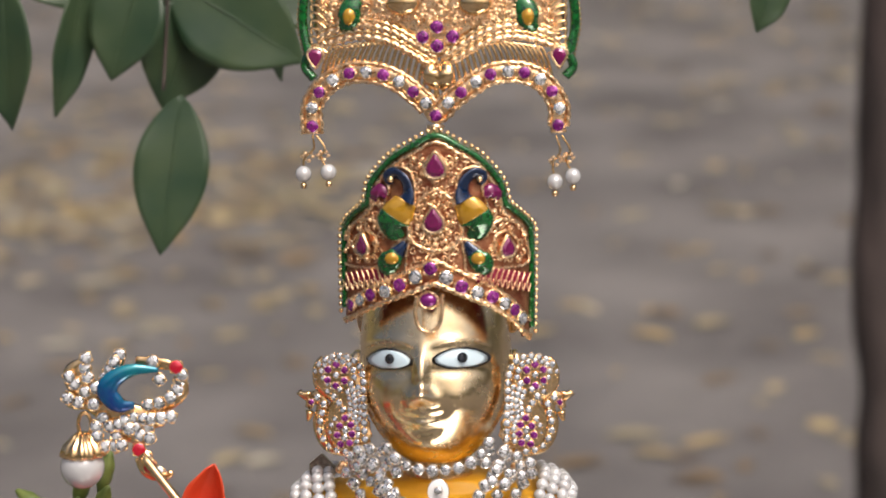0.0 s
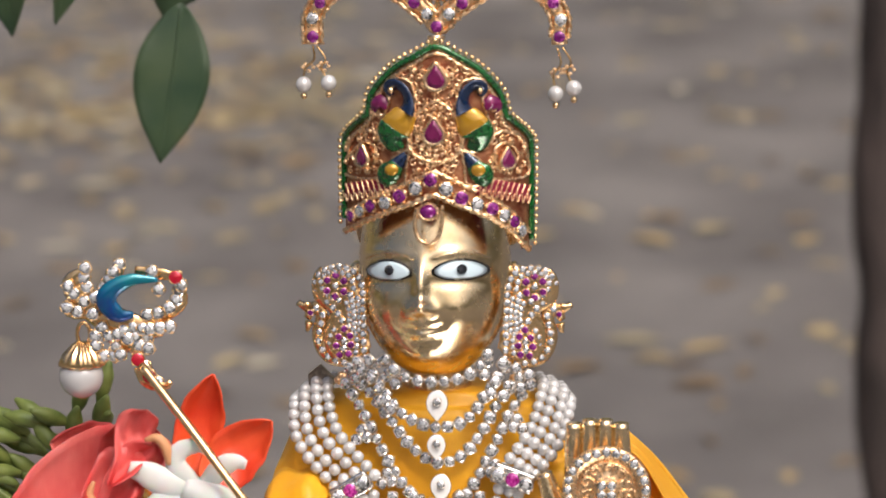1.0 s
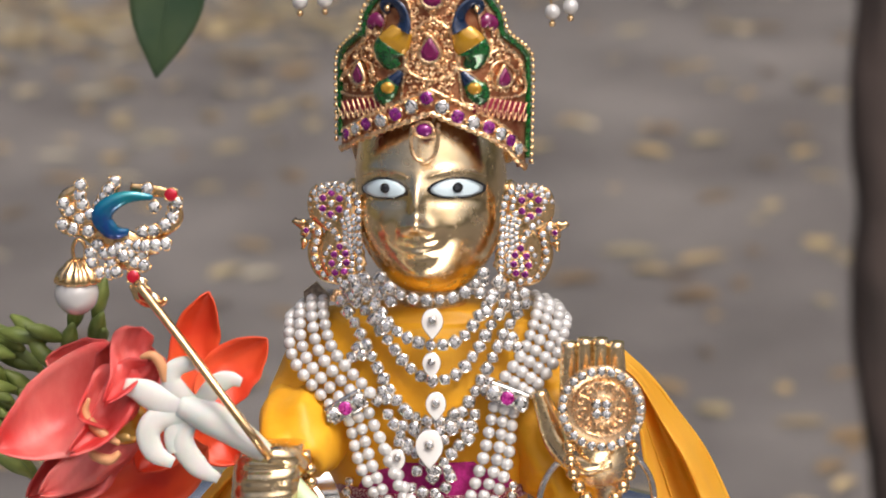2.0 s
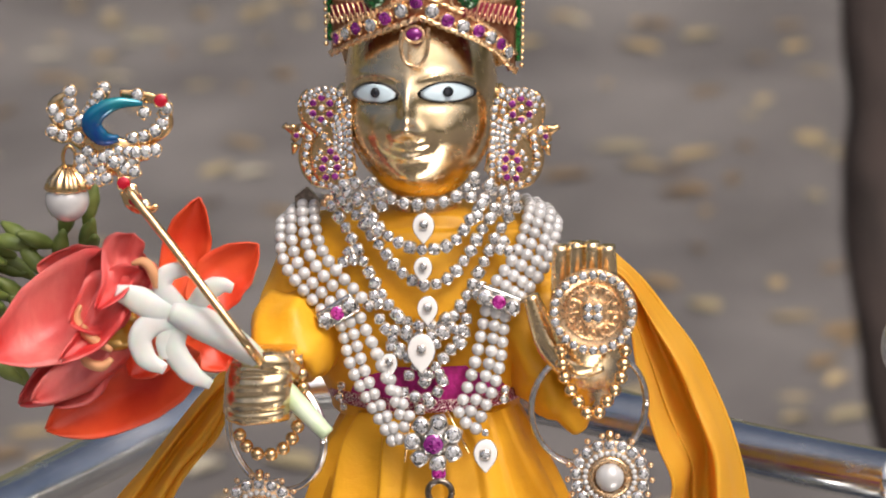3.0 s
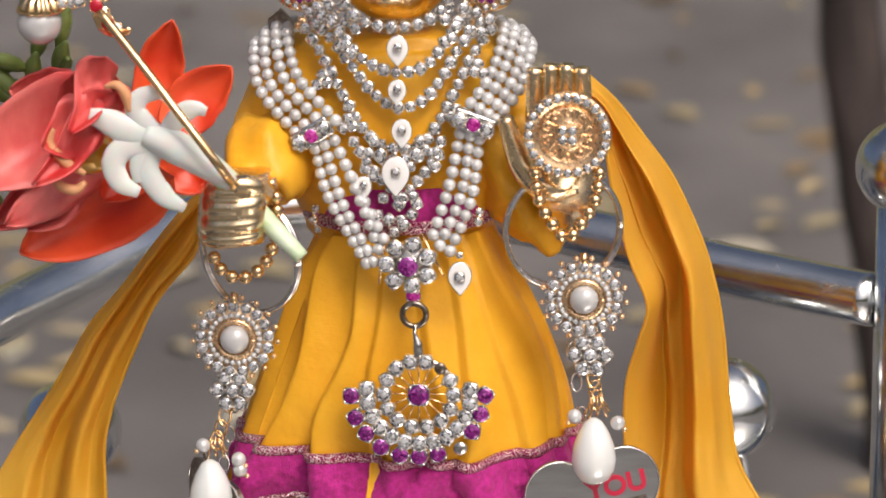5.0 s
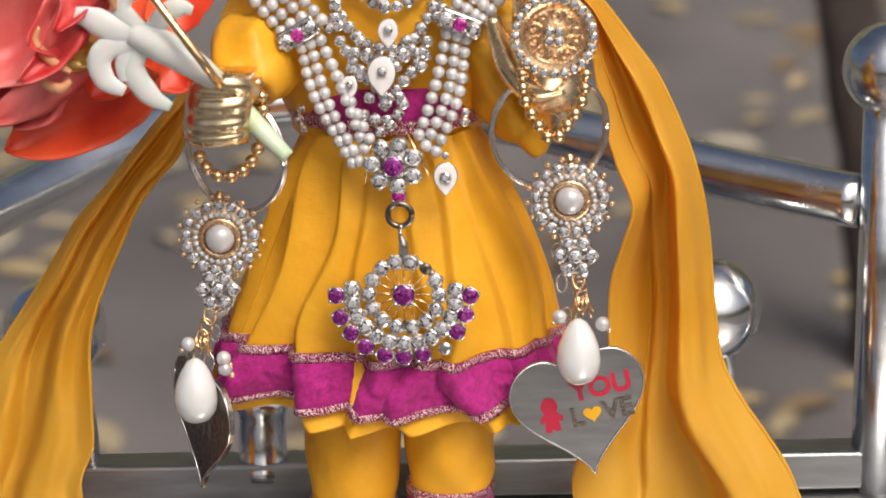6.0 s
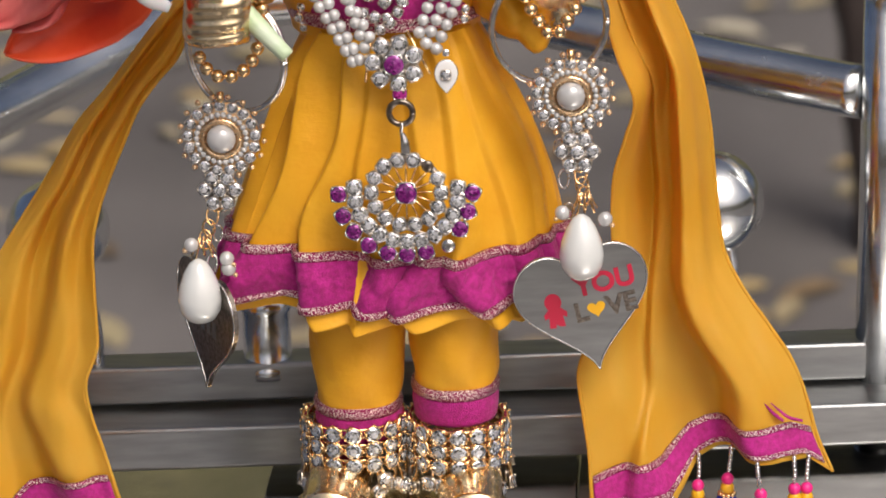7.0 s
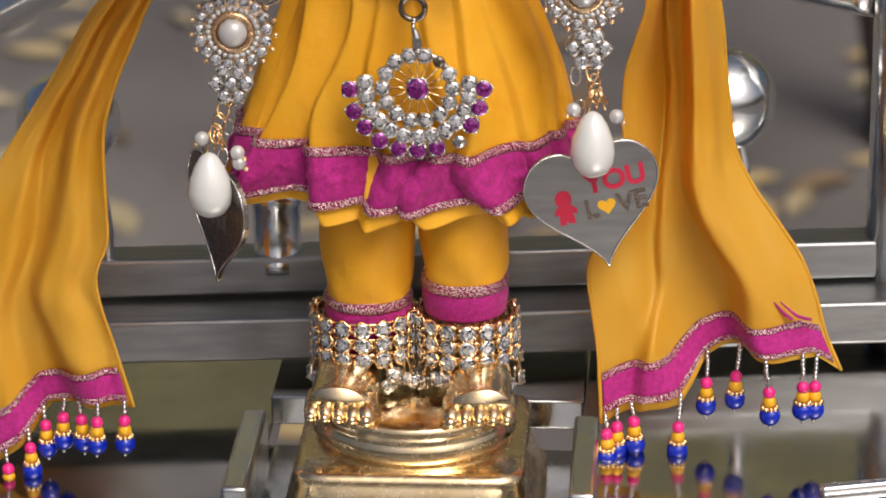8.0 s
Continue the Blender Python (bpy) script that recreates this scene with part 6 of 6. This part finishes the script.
for dx, dz in ((-1.2, 1.2), (1.2, 1.2), (-1.2, -1.2), (1.2, -1.2)):
    piece("crystal", CRYSTAL_GOLD, shield, pd + Vector((dx, -1.3, dz)), FRONT, 1.2)
for r in (3.3, 6.9):
    bm = bmesh.new()
    tube(bm, [pd + Vector((r * math.cos(t), -0.9, r * math.sin(t))) for t in [i * math.pi / 12 for i in range(25)]], 0.3, 6, 60)
    part("raised_ring", bm, "gilt", shield)
for i in range(10):
    a = 2 * math.pi * i / 10
    bm = bmesh.new()
    tube(bm, [pd + Vector((r * math.cos(a + da), -0.9, r * math.sin(a + da))) for r, da in ((3.6, 0), (5.0, 0.0), (6.3, 0.1), (6.2, 0.35), (5.2, 0.4), (5.0, 0.22))], 0.3, 6, 16)
    part("raised_scroll", bm, "gilt", shield)


# anklets --------------------------------------------------------------------------------
def build_anklet(x0, x1, y0, seed):
    P = lambda x, y, d: FOOT_GRID(x, y, d)
    cx, hw = (x0 + x1) / 2, (x1 - x0) / 2
    an = thing("anklet", "gilt anklet with rows of clear stones and hanging stone drops", "anklet", P(cx, y0 + 110, -16), group="pair of anklets")
    rng = random.Random(seed)
    c = P(cx, y0 + 40, -10)
    r = (P(x1, y0, -10) - P(x0, y0, -10)).length / 2
    ry = 11.6
    r -= 0.7
    pt = lambda a, z, o=0.0: Vector((c.x + (r + o) * math.sin(a), -9 - (ry + o) * math.cos(a), z))
    z0 = c.z + 7.2
    for k, z in enumerate((0.9, -1.2, -3.5, -5.6, -7.9, -9.6)):
        bm = bmesh.new()
        tube(bm, [pt(2 * math.pi * i / 28, z0 + z) for i in range(29)], 0.45, 6, 84)
        part("hoop", bm, "gilt" if k % 2 else "gold", an)
    for j in range(3):
        for i in range(16):
            a = 2 * math.pi * i / 16 + 0.06
            p = pt(a, z0 - 0.2 - 4.4 * j, 1.2)
            piece("crystal", CRYSTAL_GOLD, an, p, (math.sin(a), -math.cos(a), 0.05), 2.3, roll=rng.uniform(0, 3))
    for i in range(26):
        a = 2 * math.pi * (i % 13) / 13 + rng.uniform(-0.1, 0.1)
        out = 1.0 + (1.5 if i >= 13 else 0)
        zz = z0 - 10.5 - rng.uniform(3.0, 7.0)
        top = pt(a, z0 - 9.6, 0.6)
        low = pt(a + rng.uniform(-0.08, 0.08), zz, out)
        bm = bmesh.new()
        tube(bm, [top, top.lerp(low, 0.5) + Vector((0.5, -0.4, 0)), low], 0.5, 6, 6)
        lk = part("drop_link", bm, "gold", an)
        piece("crystal", CRYSTAL, lk, low, (math.sin(a), -math.cos(a), 0.1), 2.05, roll=i)


build_anklet(557, 732, 556, 1)
build_anklet(742, 912, 562, 2)


# flowers held in the fist -----------------------------------------------------------
def petal(bm, base, tip, width, cup, curl=0.0, side=Vector((0, -1, 0)), shape=0.62, mat=0, thick=0.5, wave=0.0, sharp=False):
    """One petal from base to tip; cup bows it across, curl bends the tip towards side."""
    base, tip = Vector(base), Vector(tip)
    d = tip - base
    L = d.length
    d.normalize()
    n = (side - d * side.dot(d)).normalized()
    s = d.cross(n)
    def fn(u, v):
        w = width * (math.sin(math.pi * min(v, 0.999) ** shape) ** 0.75) + 0.25
        if sharp:
            w = width * 1.75 * (v ** 0.55) * (max(0.0, 1 - v) ** 0.8) + 0.15
        x = (u - 0.5) * 2
        crease = noise.noise(Vector((2.2 * x + base.x, 3.5 * v, base.z * 0.1))) * (0.5 + 1.1 * wave) * math.sin(math.pi * min(1, v + 0.1))
        return base + d * L * v + s * (x * w + wave * math.sin(7 * v) * 0.3 + 0.12 * w * noise.noise(Vector((x, 6 * v, base.z)))) + n * (crease - cup * (1 - x * x) * math.sin(math.pi * v) + curl * v * v + wave * math.sin(5 * v + 3 * x) * x * x)
    sheet(bm, fn, 10, 18, thick, mat)
    return bm


C = lambda x, y, d: CHEST_GRID(x, y, d)
red = thing("red_flower", "large coral-red bloom with folded petals beside the fist", "flower", C(150, 640, -30))
for i, (b, t, w, cup, curl, d0, d1, sh, wv) in enumerate((
        ((240, 415), (-24, 562), 17, 8, 4, -36, -42, 0.8, 0.9), ((200, 430), (60, 405), 10, 5, 2, -28, -30, 0.7, 0.5),
        ((215, 470), (195, 345), 9.0, 5, 3, -36, -40, 0.6, 1.2), ((228, 350), (172, 478), 4.6, 4, 5, -46, -49, 0.5, 2.0),
        ((246, 412), (112, 566), 5.2, 4, 5, -48, -50, 0.55, 2.2), ((240, 500), (58, 640), 9.5, -4, 3, -38, -40, 0.8, 1.6),
        ((200, 520), (30, 650), 9, 4, 0, -30, -32, 0.9, 1.0), ((190, 530), (90, 650), 7, 4, 1, -36, -39, 0.9, 1.4),
        ((212, 452), (120, 505), 7.5, 4, 6, -44, -47, 0.6, 1.2))):
    bm = bmesh.new()
    petal(bm, C(*b, d0), C(*t, d1), w, cup, curl, Vector((0.1, -1, 0.15)), sh, thick=0.4, wave=1.6 * wv, sharp=i in (0, 1, 5, 6))
    part("petal", bm, "coral", red)
for pts in (((135, 475), (128, 500), (150, 530), (190, 555)), ((135, 555), (145, 575), (172, 583), (190, 570)), ((225, 402), (246, 398), (262, 415), (268, 445))):
    bm = bmesh.new()
    tube(bm, [C(x, y, -50) for x, y in pts], [0.5, 1.3, 1.4, 0.7], 8, 16)
    part("stamen", bm, "petal_edge", red)
bm = bmesh.new()
ball(bm, C(195, 515, -40), 6, 16, 10, 1.2, 0.7, 1.0)
part("flower_heart", bm, "yellow_enamel", red)

scarlet = thing("scarlet_flower", "flame-red pointed petals under a white blossom", "flower", C(250, 690, -30))
for b, t, w, cup, d0, d1, curl in (((300, 470), (345, 284), 8.5, 4, -26, -24, 1), ((330, 480), (447, 368), 9.5, 4, -30, -28, -1), ((345, 560), (80, 692), 14, 6, -36, -34, 2), ((330, 520), (395, 585), 9, 4, -28, -26, 0), ((300, 500), (225, 600), 10, 5, -32, -34, 1)):
    bm = bmesh.new()
    petal(bm, C(*b, d0), C(*t, d1), w, cup, curl, Vector((0.05, -1, 0.2)), 0.95, thick=0.4, wave=0.9, sharp=True)
    part("petal", bm, "scarlet", scarlet)

tub = thing("tuberose", "white tubular blossom with a pale green stalk through the fist", "flower", C(440, 580, -46))
bm = bmesh.new()
tube(bm, [C(572, 704, -42), C(525, 655, -40), C(480, 606, -39), C(440, 566, -43), C(390, 530, -47), C(335, 500, -48), C(300, 485, -47)], [1.9, 2.4, 2.5, 2.7, 3.5, 4.0, 3.2], 16, 40)
part("stalk", bm, "pale_green", tub, "pale green tapering stalk")
bm = bmesh.new()
tube(bm, [C(448, 573, -49.6), C(400, 537, -50), C(350, 508, -49.5), C(300, 485, -48)], [2.0, 3.6, 4.2, 3.4], 16, 24)
part("blossom_tube", bm, "white_petal", tub)
for pts, r in (((( 310, 490), (270, 480), (225, 460), (197, 452)), (3.4, 4.6, 4.4, 2.4)), (((310, 480), (280, 445), (288, 420), (320, 412), (338, 425)), (3, 3.4, 3.0, 2.6, 1.4)),
               (((330, 485), (360, 450), (385, 440), (404, 446)), (2.6, 3.2, 3.2, 1.6)), (((310, 505), (262, 508), (240, 535), (252, 570), (285, 588)), (3.4, 4.0, 3.8, 3.4, 1.8)),
               (((310, 510), (300, 550), (330, 595), (366, 616)), (3.2, 3.8, 3.6, 1.6)), (((300, 500), (285, 540), (288, 570)), (2.6, 3.2, 2.2))):
    bm = bmesh.new()
    tube(bm, [C(x, y, -49 - 0.3 * i) for i, (x, y) in enumerate(pts)], [q * 0.8 for q in r], 14, 26, flat=0.42)
    part("petal", bm, "white_petal", tub)

buds = thing("green_buds", "cluster of small green flower buds", "flower buds", C(60, 600, -16))
rng = random.Random(21)
for k in range(34):
    a = rng.uniform(0, 1)
    x, y = (rng.uniform(-40, 160), rng.uniform(300, 420)) if k < 24 else (rng.uniform(-40, 40), rng.uniform(420, 600))
    if k < 24 and y < 440 - (x + 60) * 0.9 + 20 and x < 20:
        y += 60
    p = C(x, y, -14 + rng.uniform(-6, 6))
    d = Vector((-0.6 if x < 90 else 0.2, rng.uniform(-0.5, 0.2), rng.uniform(0.1, 0.8))).normalized()
    bm = bmesh.new()
    tube(bm, [p - d * 5, p, p + d * 4, p + d * 7], [0.7, 2.1, 2.2, 0.6], 8, 12)
    part("bud", bm, "bud", buds)

# peacock-headed rod ---------------------------------------------------------------------
H = lambda x, y, d=-40: HEAD_GRID(x, y, d)
stick = thing("ornament_rod", "thin gilt rod with a stone-set feather-shaped head and pearl", "rod ornament", C(465, 560, -46))
bm = bmesh.new()
tube(bm, [H(252, 806, -42), C(300, 375, -50), C(360, 455, -55), C(425, 540, -57), C(452, 575, -50)], 1.15, 10, 30)
part("rod", bm, "gold", stick)
for pts, r in ((((150, 690), (190, 720), (240, 740), (290, 740)), 4.5), (((150, 700), (130, 665), (150, 640)), 3.2), (((190, 690), (200, 655), (215, 630)), 2.8), (((150, 690), (120, 670)), 2.5), (((160, 710), (118, 712)), 2.5), (((250, 735), (300, 710), (322, 690), (318, 660)), 2.4), (((210, 760), (260, 775)), 3), (((240, 640), (290, 645), (315, 652)), 1.8)):
    bm = bmesh.new()
    tube(bm, [H(x, y, -38.4) for x, y in pts], [r * 0.8, r * 0.85, r * 0.8, r * 0.45], 10, 20, flat=0.25)
    part("plume", bm, "gold", stick)
for x, y in ((152, 634), (150, 652), (155, 668), (122, 668), (132, 680), (120, 705), (138, 712), (150, 694), (166, 716), (170, 687), (212, 628), (202, 641), (194, 655), (186, 668), (182, 740), (170, 755), (172, 772), (195, 755), (206, 772), (215, 788), (220, 745), (238, 740), (228, 760), (248, 770), (262, 758), (242, 756), (265, 776), (262, 717), (282, 714), (302, 704), (314, 690), (318, 672), (266, 742), (284, 740), (302, 738), (282, 672), (270, 640), (322, 664), (258, 808), (280, 836), (186, 790), (210, 752), (254, 742), (205, 790)):
    piece("crystal", CRYSTAL_GOLD, stick, H(x, y, -40 - 0.6 * math.sin(x)), (0.1, -1, 0.15), 1.6, roll=x)
for x, y in ((312, 650), (246, 796), (266, 826)):
    piece("red_stone", RED, stick, H(x, y, -40.6), FRONT, 1.75)
bm = bmesh.new()
tube(bm, [H(280, 655, -40.5), H(235, 655, -41.5), H(200, 672, -42), H(190, 695, -42), H(212, 718, -41.5), H(238, 716, -40.5)], [0.6, 1.4, 2.1, 2.7, 2.3, 0.8], 14, 36, flat=0.6)
part("enamel_curve", bm, "teal", stick, "glossy blue-green enamel curve")
bm = bmesh.new()
tube(bm, [H(252, 806, -40), H(270, 838, -40), H(296, 842, -40), H(304, 834, -40)], [2.2, 2.4, 1.2, 0.7], 10, 16, flat=0.5)
part("collar", bm, "gold", stick)
bm = bmesh.new()
turned(bm, [(1.2, 5.0), (2.4, 4.2), (4.6, 2.0), (5.6, -0.4), (5.4, -1.0)], H(147, 800, -39), 78)
for v in bm.verts:
    k = math.atan2(v.co.y - H(147, 800, -39).y, v.co.x - H(147, 800, -39).x)
    v.co.x, v.co.y = v.co.x + 0.3 * math.cos(k) * math.cos(13 * k), v.co.y + 0.3 * math.sin(k) * math.cos(13 * k)
part("pearl_cap", bm, "gold", stick, "ribbed gilt pearl cap")
bm = bmesh.new()
ball(bm, H(146, 826, -39), 5.5, 26, 18)
part("pearl", bm, "pearl", stick)
bm = bmesh.new()
lk = H(150, 752, -39)
tube(bm, [lk + Vector((1.6 * math.cos(t), 0, 3.0 * math.sin(t))) for t in [i * math.pi / 6 for i in range(13)]], 0.5, 8, 30)
part("link", bm, "gold", stick)


# leafy branch above ---------------------------------------------------------------------
branch = thing("leafy_branch", "hanging branch of broad dark green leaves", "branch", HEAD_GRID(300, -40, 250))
bm = bmesh.new()
tube(bm, [HEAD_GRID(-150, -160, 260), HEAD_GRID(60, -90, 252), HEAD_GRID(260, -50, 245), HEAD_GRID(460, -40, 245)], [2.2, 1.8, 1.4, 0.8], 8, 24)
part("twig", bm, "bark", branch)


def leaf(base, tip, width, d0, d1, roll=0.0):
    a, b = HEAD_GRID(*base, d0 + 190), HEAD_GRID(*tip, d1 + 190)
    width *= 1.22
    d = b - a
    L = d.length
    d.normalize()
    n = (Vector((math.sin(roll), -math.cos(roll), 0.1)) - d * d.dot(Vector((math.sin(roll), -math.cos(roll), 0.1)))).normalized()
    s = d.cross(n)
    def fn(u, v):
        x = (u - 0.5) * 2
        w = width * (math.sin(math.pi * min(0.999, v) ** 0.9) ** 0.85) * (1 - 0.3 * v ** 6) + 0.25
        return a + d * L * v + s * x * w + n * (1.6 * abs(x) * math.sin(math.pi * v) + 2.0 * math.sin(2.2 * v) + 0.35 * math.sin(16 * v + 2 * abs(x)) * x * x)
    bm = bmesh.new()
    sheet(bm, fn, 10, 26, 0.25)
    lf = part("leaf", bm, "leaf", branch)
    bm = bmesh.new()
    tube(bm, [fn(0.5, 0.02) + n * -0.1, fn(0.5, 0.35) + n * 0.1, fn(0.5, 0.7) + n * 0.1, fn(0.5, 0.97)], [0.45, 0.35, 0.25, 0.1], 6, 20)
    part("midrib", bm, "leaf", lf)


for base, tip, w, d0, d1, roll in (((322, 168), (284, 450), 9.9, 50, 44, 0.1), ((345, -10), (285, 190), 13.5, 62, 60, 0.75), ((255, -60), (200, 142), 10.5, 48, 46, -0.2), ((150, -40), (94, 206), 6.0, 50, 48, 0.8),
                                   ((5, -40), (26, 228), 9.0, 46, 44, -0.4), ((300, -40), (540, 110), 14, 58, 60, 0.1), ((430, -60), (494, 145), 6.0, 66, 68, 1.0), ((-80, -40), (-10, 120), 9, 60, 60, 0.1), ((40, -120), (130, 20), 10, 64, 60, 0.4), ((400, -100), (600, 50), 11, 70, 72, 0.3), ((170, -90), (350, 70), 13, 68, 66, -0.1),
                                   ((1372, -60), (1335, 58), 5.4, 60, 58, 0.4)):
    leaf(base, tip, w, d0, d1, roll)
bm = bmesh.new()
tube(bm, [HEAD_GRID(300, -48, 245), HEAD_GRID(296, 60, 244), HEAD_GRID(290, 160, 240)], 0.6, 6, 12)
part("twig", bm, "bark", branch)
bm = bmesh.new()
tube(bm, [HEAD_GRID(460, -40, 245), HEAD_GRID(800, -230, 250), HEAD_GRID(1200, -180, 250), HEAD_GRID(1365, -60, 250)], 0.9, 6, 24)
part("twig", bm, "bark", branch)
